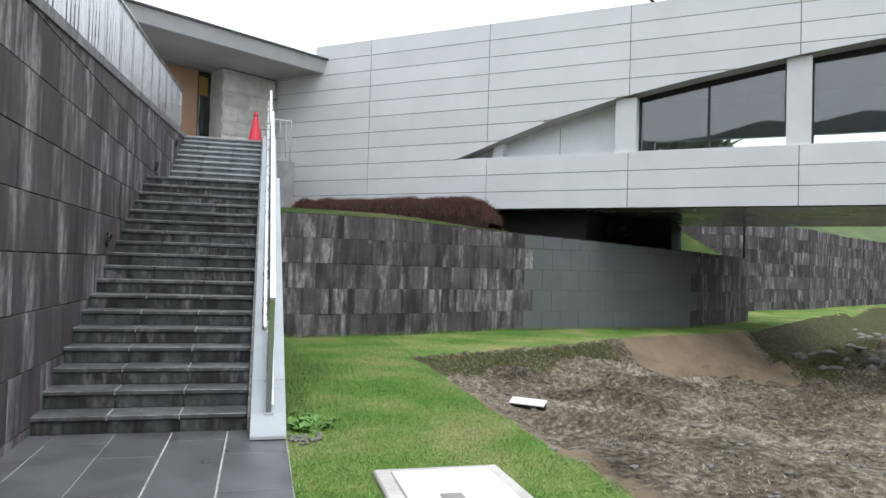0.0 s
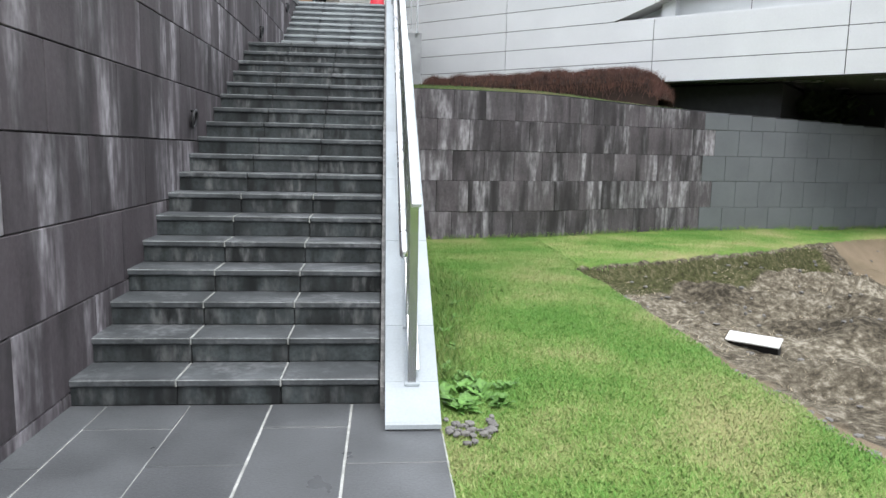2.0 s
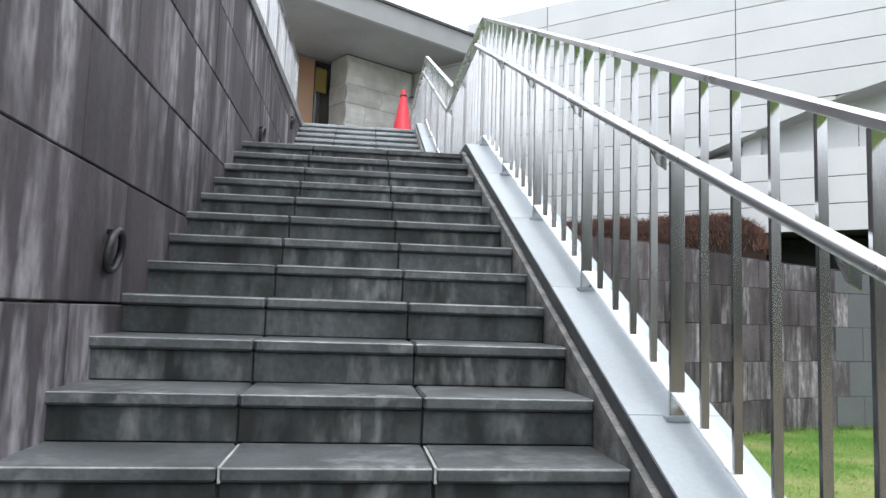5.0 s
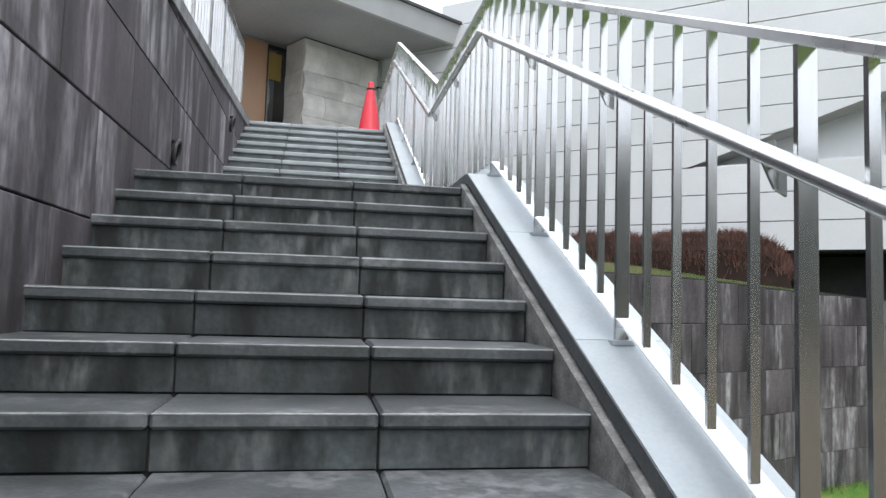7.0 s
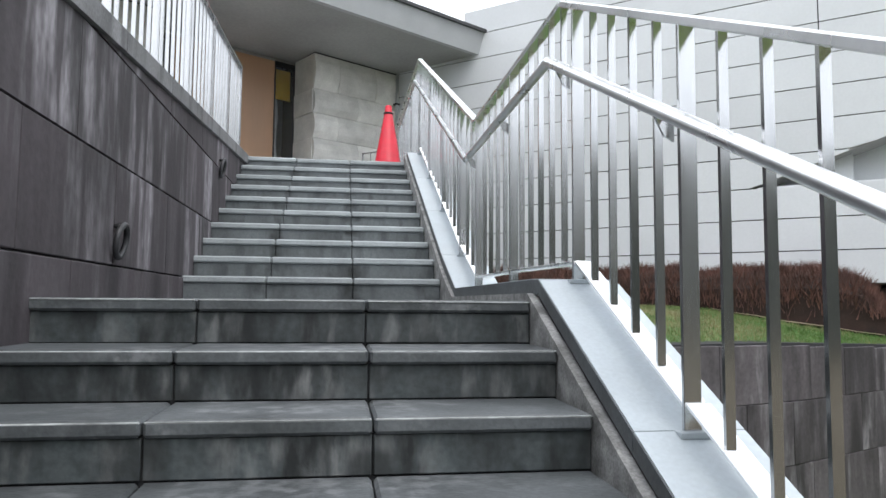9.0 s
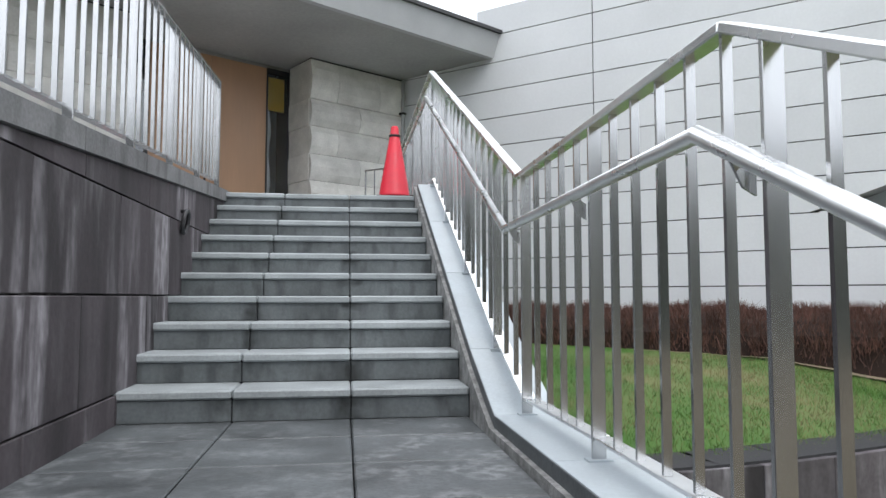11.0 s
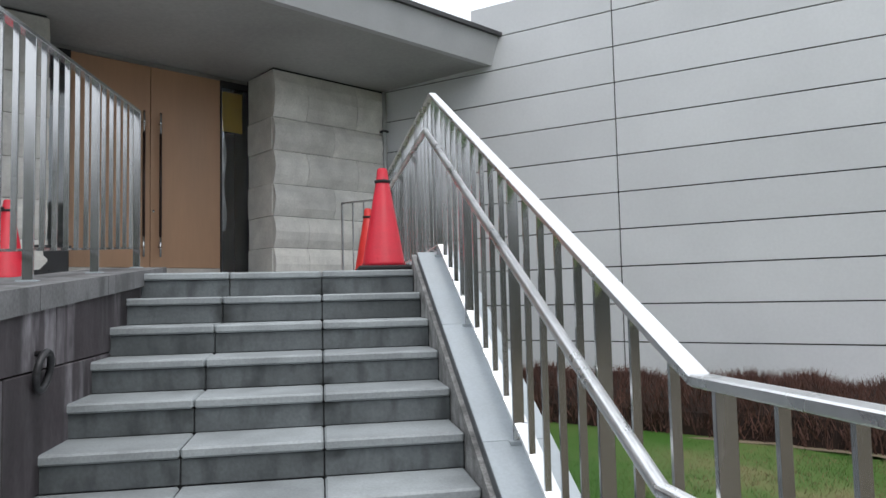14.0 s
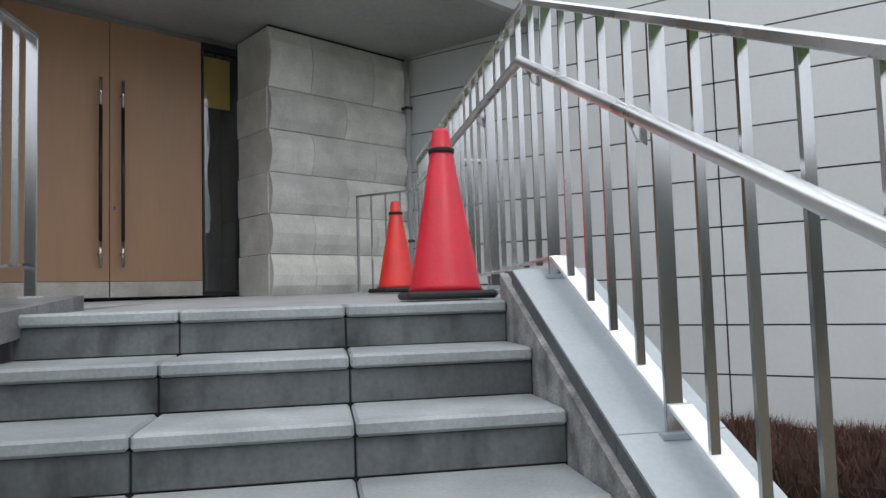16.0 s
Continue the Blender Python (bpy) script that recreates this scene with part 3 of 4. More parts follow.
# ---- lower retaining wall under the lawn and the building ----
CURVE = [(0.33, 7.7), (1.6, 7.85), (2.85, 8.2), (4.98, 9.2), (6.4, 9.7), (9.0, 10.15), (11.0, 10.49), (11.9, 10.82), (12.7, 11.41), (16.2, 14.0)]
CTOP = [2.48, 2.48, 2.48, 2.40, 2.36, 2.25, 2.15, 2.12, 2.11, 2.08]


def along_curve(step):
    """Points at even steps along the lower wall, with the wall's top there."""
    seg, out, d = 0, [], 0.0
    lens = [math.dist(a, b) for a, b in zip(CURVE, CURVE[1:])]
    total = sum(lens)
    s = 0.0
    while s < total:
        while seg < len(lens) - 1 and s > d + lens[seg]:
            d += lens[seg]
            seg += 1
        t = (s - d) / lens[seg]
        a, c = CURVE[seg], CURVE[seg + 1]
        out.append((a[0] + t * (c[0] - a[0]), a[1] + t * (c[1] - a[1]), CTOP[seg] + t * (CTOP[seg + 1] - CTOP[seg])))
        s += step
    return out


PTS = along_curve(0.55)
bm = bmesh.new()
for (x0, y0, t0), (x1, y1, t1) in zip(PTS, PTS[1:]):
    n = Vector((y0 - y1, x1 - x0, 0)).normalized()
    f0, f1 = Vector((x0, y0, 0)) + n * 0.042, Vector((x1, y1, 0)) + n * 0.042
    v = [bm.verts.new(f0 + Vector((0, 0, -1.2))), bm.verts.new(f1 + Vector((0, 0, -1.2))), bm.verts.new(f1 + Vector((0, 0, t1))), bm.verts.new(f0 + Vector((0, 0, t0)))]
    w = [bm.verts.new(u.co + n * 0.35) for u in v]
    bm.faces.new(v)
    bm.faces.new(w[::-1])
    for i in range(4):
        bm.faces.new((v[i], w[i], w[(i + 1) % 4], v[(i + 1) % 4]))
wall_lower = structure("wall_lower", bm, "darkjoint", "curved low retaining wall of stained granite blocks, clean where the building shelters it", "wall")
rngl = random.Random(8)
for r, (z0, z1) in enumerate(((-0.6, -0.05), (-0.05, 0.47), (0.47, 0.99), (0.99, 1.49), (1.49, 2.0), (2.0, 2.5))):
    MID = [tuple((u + v) / 2 for u, v in zip(p, q)) for p, q in zip(PTS, PTS[1:])]
    line = [PTS[0]] + MID + [PTS[-1]] if r % 2 else PTS
    for (x0, y0, t0), (x1, y1, t1) in zip(line, line[1:]):
        d = Vector((x1 - x0, y1 - y0, 0))
        back = Vector((-d.y, d.x, 0)).normalized()
        top = min(z1, min(t0, t1) - 0.01) - 0.005
        if top - z0 < 0.05:
            continue
        sheltered = 6.3 < (x0 + x1) / 2 < 11.7
        piece("granite_block", block(d.length - 0.005, 0.05, top - z0, "cleanwall" if sheltered else "lowwall", 0.004), wall_lower,
              frame_of(Vector((x0, y0, z0)) + back * rngl.uniform(-0.002, 0.003), d.normalized(), back))

# lawn shelf above the lower wall, sloping up to the building; it runs on under it
bm = bmesh.new()
front = [bm.verts.new((x, y, t - 0.03)) for x, y, t in ((p[0] - 0.1 * (p[1] > 0), p[1] + 0.2, p[2]) for p in PTS)]
mid = [bm.verts.new((p[0] + 0.1, p[1] + 2.6, p[2] + (0.27 if p[0] < 6 else 0.02))) for p in PTS]
rear = [bm.verts.new((p[0] + 1.5, p[1] + 9, 2.85 if p[0] < 9 else 2.2)) for p in PTS]
for a, c in ((front, mid), (mid, rear)):
    for i in range(len(a) - 1):
        bm.faces.new((a[i], a[i + 1], c[i + 1], c[i]))
lawn_shelf = structure("lawn_shelf", bm, "shelfblade", "raised lawn above the low retaining wall", "lawn")

def side_bank_z(x, y):
    """Height of the grass bank beyond the building, which falls away to the east."""
    return 3.02 - 0.50 * (x - 14.6) - 0.04 * abs(y - 17.4)


bm = bmesh.new()
bank = [[bm.verts.new((x, max(y, 15.6), side_bank_z(x, y) if y > 15.5 else 0.0)) for x in (13.2, 14.0, 14.8, 15.6, 16.4)] for y in (15.4, 15.6, 16.8, 18.0, 19.3)]
for a, c in zip(bank, bank[1:]):
    for i in range(4):
        bm.faces.new((a[i], a[i + 1], c[i + 1], c[i]))
structure("side_bank", bm, "grass", "bright green grass bank falling away beside the building", "lawn")

# far retaining wall and bank beyond the building
bm = bmesh.new()
FAR = [(13.5, 20.5), (20, 19.6), (25, 21.5), (31, 25.5), (45, 33)]
for a, c in zip(FAR, FAR[1:]):
    bar(bm, (a[0], a[1], 1.68), (c[0], c[1], 1.68), 0.4, 4.2)
wall_far = structure("wall_far", bm, "darkjoint", "distant dark retaining wall with pale run-off streaks", "wall")
for a, c in zip(FAR, FAR[1:]):
    d = Vector((c[0] - a[0], c[1] - a[1], 0))
    back = Vector((-d.y, d.x, 0)).normalized()
    cnt = max(1, int(d.length / 0.9))
    for r in range(7):
        for i in range(cnt):
            piece("granite_block", block(d.length / cnt - 0.008, 0.05, 0.56, "lowwall", 0.004), wall_far,
                  frame_of(Vector((a[0], a[1], -0.2 + 0.57 * r)) + d * (i / cnt) - back * 0.24, d.normalized(), back))
bm = bmesh.new()
v = [bm.verts.new(p) for p in ((12, 21, 3.72), (20, 19.9, 3.74), (31, 25.8, 3.74), (60, 42, 3.76), (70, 90, 19), (0, 80, 19), (2, 30, 3.8))]
bm.faces.new(v)
far_bank = structure("far_bank", bm, "bankgrass", "grassy bank beyond the far wall", "ground")

# ---- the clad building ----
U0, U1, F_TOP = -2.05, 22.3, F_SILL + 8 * F_ROW
CUT = [(2.81, 4.470), (3.96, 4.865), (5.60, 5.42), (7.41, 5.87), (9.15, 6.18), (11.27, 6.50), (12.96, 6.70), (16.2, 6.91), (22.3, 7.06)]


def brow(u):
    """Height of the swept upper edge of the window band."""
    if u <= CUT[0][0]:
        return F_SILL
    for (a, za), (c, zc) in zip(CUT, CUT[1:]):
        if u <= c:
            return za + (zc - za) * (u - a) / (c - a)
    return CUT[-1][1]


def wall_poly(a, c, z0, z1, g):
    """Outline of a panel between u = a..c and z0..z1, kept above the brow; None where nothing is left."""
    if z0 < F_SILL - 0.01 or c <= CUT[0][0]:
        return [(a + g, z0 + g), (c - g, z0 + g), (c - g, z1 - g), (a + g, z1 - g)]
    us = [a + g + (c - a - 2 * g) * i / 12 for i in range(13)]
    low = [(u, max(z0 + g, brow(u) + 0.004)) for u in us]
    low = [(u, z) for u, z in low if z < z1 - g - 0.004]
    if len(low) < 2:
        return None
    return low + [(low[-1][0], z1 - g), (low[0][0], z1 - g)]


bm = bmesh.new()
for i in range(60):
    a, c = U0 + (U1 - U0) * i / 60, U0 + (U1 - U0) * (i + 1) / 60
    zb = max(brow(a), brow(c)) + 0.01
    if a < CUT[0][0]:
        box(bm, a, c, 0.02, 0.25, 2.3, F_TOP - 0.01, FM)
    else:
        box(bm, a, c, 0.02, 0.25, zb, F_TOP - 0.01, FM)
        box(bm, a, c, 0.02, 0.25, 3.088, F_SILL - 0.01, FM)
box(bm, U0 - 3.2, U0, 0.02, 0.25, 2.3, 7.62, FM)
facade = structure("facade", bm, "darkjoint", "long facade of pale grey metal panels over a swept window band", "facade")
edges = [U0 - 3.1, -0.04] + [-0.04 + F_PANEL * k for k in range(1, 7)]
for n_row in range(-4, 8):
    z0, z1 = F_SILL + n_row * F_ROW, F_SILL + (n_row + 1) * F_ROW
    for a, c in zip(edges, edges[1:]):
        if n_row == -4 and a > 0.5:
            continue
        if n_row == 7 and a < U0:
            a = U0
        p = wall_poly(a, c, z0, z1, 0.008)
        if p:
            part("panel", prism(bmesh.new(), p, 0.02, FM), "panel", facade)
# brow soffit and sill, underside, roof, back of the building
bm = bmesh.new()
us = [CUT[0][0] + (U1 - CUT[0][0]) * i / 40 for i in range(41)]
for a, c in zip(us, us[1:]):
    prism(bm, [(a, brow(a) + 0.003), (c, brow(c) + 0.003), (c, brow(c) + 0.05), (a, brow(a) + 0.05)], 0.95, FM @ pose(0, 0.021, 0))
part("brow_soffit", bm, "soffit", facade, "grey swept soffit over the windows")
part("sill", boxed(2.9, U1, 0.021, 0.9, F_SILL - 0.02, F_SILL + 0.012, FM), "panel", facade)
part("recess_panel", boxed(2.94, 7.24, 0.55, 0.62, F_SILL - 0.01, 6.25, FM), "white", facade, "white recessed wall panel")
part("recess_joint", boxed(5.62, 5.632, 0.543, 0.549, F_SILL, 5.26, FM), "darkjoint", facade)
part("recess_post", boxed(3.80, 4.10, 0.3, 0.549, F_SILL + 0.012, 4.95, FM), "panel", facade)
for k, u in enumerate((7.17, 11.04, 14.88, 18.7)):
    part("column", boxed(u, u + 0.52, 0.12, 0.62, F_SILL + 0.012, brow(u) + 0.04, FM, bevel=0.006), "white", facade, "white column between the windows")
    wa, wc = u + 0.52, u + 3.84
    win = tagged(part("window_band", boxed(wa, wc, 0.50, 0.58, F_SILL + 0.012, F_SILL + 0.075, FM), "black"), "wide fixed window with dark frame in the facade", "window", "facade windows", "structure")
    part("window_frame", boxed(wa, wa + 0.06, 0.50, 0.58, F_SILL + 0.075, brow(wa) + 0.03, FM), "black", win)
    part("mullion", boxed((wa + wc) / 2 - 0.03, (wa + wc) / 2 + 0.03, 0.50, 0.58, F_SILL + 0.075, brow((wa + wc) / 2) + 0.03, FM), "black", win)
    part("head_frame", prism(bmesh.new(), [(wa, brow(wa) - 0.12), (wc, brow(wc) - 0.12), (wc, brow(wc) + 0.03), (wa, brow(wa) + 0.03)], 0.08, FM @ pose(0, 0.50, 0)), "black", win)
    pane = part("pane", prism(bmesh.new(), [(wa, F_SILL + 0.05), (wc, F_SILL + 0.05), (wc, brow(wc)), (wa, brow(wa))], 0.012, FM @ pose(0, 0.54, 0)), "glass", win)
    pane.visible_shadow = False
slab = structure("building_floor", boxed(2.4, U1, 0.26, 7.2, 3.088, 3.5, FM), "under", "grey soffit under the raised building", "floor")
structure("building_ceiling", boxed(U0, U1, 0.26, 7.2, 7.3, 7.6, FM), "ceiling", "dark ceiling inside the raised building", "ceiling")
structure("building_roof", boxed(U0, U1, 0.26, 7.2, 7.62, F_TOP - 0.1, FM), "roofedge", "flat roof of the raised building", "roof")
bm = boxed(7.0, U1, 7.0, 7.2, 5.95, 7.3, FM)
box(bm, 7.0, U1, 7.0, 7.2, 3.5, 5.4, FM)
box(bm, U0, 7.0, 7.0, 7.2, 2.3, 7.3, FM)
structure("building_back_wall", bm, "ceiling", "inner back wall with a low strip window", "wall")
structure("building_inner_wall", boxed(6.4, 6.6, 0.9, 7.0, 3.5, 7.3, FM), "ceiling", "inner partition wall", "wall")
# Near-black block stands in for the shaded void under the building.
structure("building_core", box(boxed(U0, 6.3, 0.9, 6.9, 1.2, 3.05, FM), 6.31, 7.95, 4.6, 6.9, 2.2, 3.05, FM), "darkjoint", "near-black block filling the shaded void beneath the building", "wall")

# ---- entrance: stone walls, recess, doors, roof ----
SOF = 7.16
bm = boxed(0.09, 2.1, 0.05, 1.2, 3.8, SOF + 0.1, SM)
box(bm, -7.0, -2.62, 0.05, 1.2, 3.8, SOF + 0.1, SM)
box(bm, -2.62, -2.45, 0.95, 1.2, 3.8, SOF + 0.1, SM)
entrance_wall = structure("entrance_wall", bm, "darkjoint", "split-faced pale limestone wall in wavy courses", "wall")
courses = [4.40, 4.84, 5.26, 5.69, 6.14, 6.58, 7.22]
rngs = random.Random(11)


def split_stone(a, c, z0, z1):
    """A stone with a bulging, uneven split face."""
    bm = bmesh.new()
    cols, rws = 7, 4
    ph = rngs.uniform(0, 9)
    grid = []
    for j in range(rws + 1):
        row = []
        for i in range(cols + 1):
            u, z = a + (c - a) * i / cols, z0 + (z1 - z0) * j / rws
            rim = min(i, cols - i, 1) * min(j, rws - j, 1)
            y = 0.02 - 0.065 * math.sin(math.pi * j / rws) - (0.03 * noise.noise((u * 3 + ph, z * 6, ph)) + 0.015) * rim
            row.append(bm.verts.new(SM @ Vector((u, y, z))))
        grid.append(row)
    for j in range(rws):
        for i in range(cols):
            bm.faces.new((grid[j][i], grid[j][i + 1], grid[j + 1][i + 1], grid[j + 1][i]))
    edge = grid[0] + [r[-1] for r in grid[1:]] + grid[-1][-2::-1] + [r[0] for r in grid[-2:0:-1]]
    rearv = [bm.verts.new(v.co - EN * 0.13) for v in edge]
    k = len(edge)
    for i in range(k):
        bm.faces.new((edge[i], rearv[i], rearv[(i + 1) % k], edge[(i + 1) % k]))
    return bm


for r, (z0, z1) in enumerate(zip(courses, courses[1:])):
    cuts = [0.06, 0.57, 1.4, 1.94] if r % 2 else [0.06, 1.0, 1.94]
    if r == 0:
        cuts = [0.06, 0.57, 1.1, 1.94]
    for a, c in zip(cuts, cuts[1:]):
        part("split_stone", split_stone(a + 0.003, c - 0.003, z0 + 0.004, z1 - 0.004), "stone", entrance_wall)
    cuts = [-7.0, -5.9, -4.7, -3.6, -2.6] if r % 2 else [-7.0, -6.3, -5.2, -4.1, -3.1, -2.6]
    for a, c in zip(cuts, cuts[1:]):
        part("split_stone", split_stone(a + 0.003, c - 0.003, z0 + 0.004, z1 - 0.004), "stone", entrance_wall)
# return faces of the recess, stepped by course
for r, (z0, z1) in enumerate(zip(courses, courses[1:])):
    part("return_stone", boxed(0.05 + 0.012 * (r % 2), 0.088, 0.04, 0.70, z0 + 0.003, z1 - 0.003, SM, bevel=0.006), "stone", entrance_wall)
    part("return_stone", boxed(-2.617, -2.58 - 0.01 * (r % 2), 0.04, 0.70, z0 + 0.003, z1 - 0.003, SM, bevel=0.006), "stone", entrance_wall)

bm = boxed(-2.6, 0.9, 0.07, 0.2, 7.155, SOF + 0.1, DM)
structure("door_head", bm, "soffit", "concrete head above the entrance doors", "wall")
structure("entrance_inside", boxed(-3.2, 1.5, 2.6, 2.8, 4.3, 7.185, DM), "ceiling", "dark wall inside the entrance", "wall")
structure("entrance_inner_floor", boxed(-3.2, 1.5, 0.2, 2.6, 4.2, FLOOR_E - 0.01, DM), "black", "dark floor inside the entrance", "floor")
structure("entrance_inner_ceiling", boxed(-3.2, 1.5, 0.2, 2.8, 7.19, 7.22, DM), "ceiling", "ceiling inside the entrance", "ceiling")
for nm, a in (("inner_side_wall_east", 1.3), ("inner_side_wall_west", -3.2)):
    structure(nm, boxed(a, a + 0.15, 0.25, 2.6, FLOOR_E, 7.185, DM), "ceiling", "dark side wall inside the entrance", "wall")


def door_leaf(name, a, c, hinge_left):
    leaf = tagged(part(name, boxed(a, c, 0.0, 0.05, FLOOR_E + 0.16, 7.145, DM, bevel=0.004), "door"), "tall closed tan wood entrance door with steel kick plate", "door", "entrance doors", "structure")
    part("kick_plate", boxed(a + 0.002, c - 0.002, -0.004, 0.05, FLOOR_E + 0.008, FLOOR_E + 0.157, DM), "kick", leaf, "scuffed steel kick plate")
    u = c - 0.10 if hinge_left else a + 0.10
    grip = part("pull_handle", tube(bmesh.new(), [DM @ Vector((u, -0.07, 4.98)), DM @ Vector((u, -0.07, 6.28))], 0.017), "bronze", leaf, "long dark wrapped pull handle", True)
    for z0, z1 in ((4.72, 4.98), (6.28, 6.55)):
        part("handle_end", tube(bmesh.new(), [DM @ Vector((u, -0.07, z0)), DM @ Vector((u, -0.07, z1))], 0.0155), "steel", grip, "bare steel handle end", True)
    for z in (4.85, 6.42):
        part("standoff", tube(bmesh.new(), [DM @ Vector((u, -0.07, z)), DM @ Vector((u, 0.0, z))], 0.009), "steel", grip, "", True)
    if not hinge_left:
        part("lock_cylinder", tube(bmesh.new(), [DM @ Vector((a + 0.035, -0.012, 5.3)), DM @ Vector((a + 0.035, 0.0, 5.3))], 0.016), "steel", leaf, "round steel lock", True)
    return leaf


door_leaf("door_1", -1.757, -0.833, True)
door_leaf("door_2", -0.827, 0.097, False)


def slit_window(name, a, c):
    w = tagged(part(name, boxed(a, a + 0.022, -0.01, 0.06, FLOOR_E, 7.15, DM), "black"), "narrow dark-framed side light beside the doors", "window", "side lights", "structure")
    part("window_frame", boxed(c - 0.04, c, -0.01, 0.06, FLOOR_E, 7.15, DM), "black", w)
    part("head_frame", boxed(a + 0.022, c - 0.04, -0.01, 0.06, 7.07, 7.15, DM), "black", w)
    part("sill_frame", boxed(a + 0.022, c - 0.04, -0.01, 0.06, FLOOR_E, FLOOR_E + 0.05, DM), "black", w)
    g = part("pane", boxed(a + 0.018, c - 0.035, 0.02, 0.03, FLOOR_E + 0.04, 7.09, DM), "glass", w)
    g.visible_shadow = False
    return w


slit_window("window_1", 0.10, 0.54)
slit_window("window_2", -2.16, -1.76)
panel_y = thing("notice_panel", DM @ Vector((0.28, 0.3, 6.45)), "yellow panel hung inside the side light", "panel")
part("board", boxed(0.13, 0.44, 0.05, 0.07, 6.47, 7.02, DM), "yellow", panel_y)
part("hanger", boxed(0.28, 0.29, 0.055, 0.065, 7.02, 7.19, DM), "black", panel_y)
curtain = thing("curtain", DM @ Vector((0.16, 0.2, 5.2)), "pale curtain edge inside the side light", "curtain")
bm = bmesh.new()
for i in range(8):
    z0, z1 = 5.1 + 0.17 * i, 5.1 + 0.17 * (i + 1)
    o0, o1 = 0.02 * math.sin(i * 1.3), 0.02 * math.sin((i + 1) * 1.3)
    prism(bm, [(0.12, z0), (0.19 + o0, z0), (0.19 + o1, z1), (0.12, z1)], 0.03, DM @ pose(0, 0.045, 0))
part("cloth", bm, "cloth", curtain)
part("curtain_rod", boxed(0.13, 0.44, 0.072, 0.087, 6.455, 6.475, DM), "black", curtain)

# roof: soffit that dies on the facade, fascia, dark edge
rb = 6.0


def roof_u(back):
    """Along-roof place where the facade plane is met, at a distance behind the fascia."""
    p = ROOF_P - EN * back
    d = (FO - p).dot(FN) / ED.dot(FN)
    return d


bm = bmesh.new()
lo = [RM @ Vector((-14, 0.13, 7.315)), RM @ Vector((roof_u(0.13), 0.13, 7.315)), RM @ Vector((roof_u(rb), rb, SOF - 0.06)), RM @ Vector((-14, rb, SOF - 0.06))]
hi = [p + Vector((0, 0, 0.3)) for p in lo]
a = [bm.verts.new(p) for p in lo]
c = [bm.verts.new(p) for p in hi]
bm.faces.new(a)
bm.faces.new(c[::-1])
for i in range(4):
    bm.faces.new((a[i], c[i], c[(i + 1) % 4], a[(i + 1) % 4]))
roof_soffit = structure("ceiling_canopy", bm, "soffit", "smooth grey soffit of the entrance canopy", "ceiling")
fascia = structure("fascia", prism(bmesh.new(), [(0, 7.69), (0.11, 7.31), (0.20, 7.31), (0.20, 7.69)], -14,
                                   frame_of(RM @ Vector((roof_u(0) + 0.02, 0, 0)), -EN, ED)), "fascia", "sloping grey metal fascia of the canopy", "roof edge")
roof_metal = structure("canopy_roof", prism(bmesh.new(), [(-0.05, 7.69), (-0.05, 7.745), (6.2, 8.05), (6.2, 7.69)], -14,
                                            frame_of(RM @ Vector((roof_u(0) + 0.10, 0, 0)), -EN, ED)), "roofedge", "dark metal canopy roof edge", "roof")


# ---- kerb and sloped stone cap beside the stairs ----
def cap_z(y):
    """Top of the sloped cap along the stairs."""
    if y < 17 * GO + 0.06:
        return 0.155 + y * RISE / GO + 0.085
    if y < 7.30:
        return LAND_Z + 0.085
    return max(LAND_Z + 0.085, LAND_Z + 0.155 + (y - UP_Y) * RISE / GO + 0.11)


bm = bmesh.new()
side = [(-0.12, -0.3)] + [(y, cap_z(y) - 0.07) for y in (-0.12, 5.5, 7.3, 7.75, TOP_Y + 0.15)] + [(TOP_Y + 0.15, -0.3)]
prism(bm, side, 0.27, frame_of(Vector((0.035, 0, 0)), Vector((0, 1, 0)), Vector((1, 0, 0))))
stringer = structure("stringer_wall", bm, "lowwall", "granite stringer wall carrying the sloped cap", "wall")
bm = bmesh.new()
prism(bm, [(-0.1, -0.2)] + [(y, cap_z(y) - 0.055) for y in (-0.1, 5.5, 7.3, 7.75, TOP_Y + 0.1)] + [(TOP_Y + 0.1, 0.4)], 0.033, frame_of(Vector((0.001, 0, 0)), Vector((0, 1, 0)), Vector((1, 0, 0))))
structure("kerb_strip", bm, "kerb", "speckled granite kerb strip at the step ends", "kerb")
POSTS_L = [-0.14, 0.30, 1.16, 2.015, 2.875, 3.73, 4.59, 5.42]
POSTS_U = [7.30, 7.905, 8.815, 9.725, 10.60]
caps = structure("stair_cap", boxed(0.035, 0.31, -0.385, -0.11, -0.04, 0.02), "darkjoint", "pale blue-grey stone caps sloping beside the stairs", "kerb")
CX = frame_of(Vector((0.028, 0, 0)), Vector((0, 1, 0)), Vector((1, 0, 0)))
part("cap_end", prism(bmesh.new(), [(-0.405, 0.012), (-0.13, 0.012), (-0.13, cap_z(-0.13)), (-0.395, cap_z(-0.395)), (-0.405, cap_z(-0.405) - 0.008)], 0.295, CX), "plank", caps)
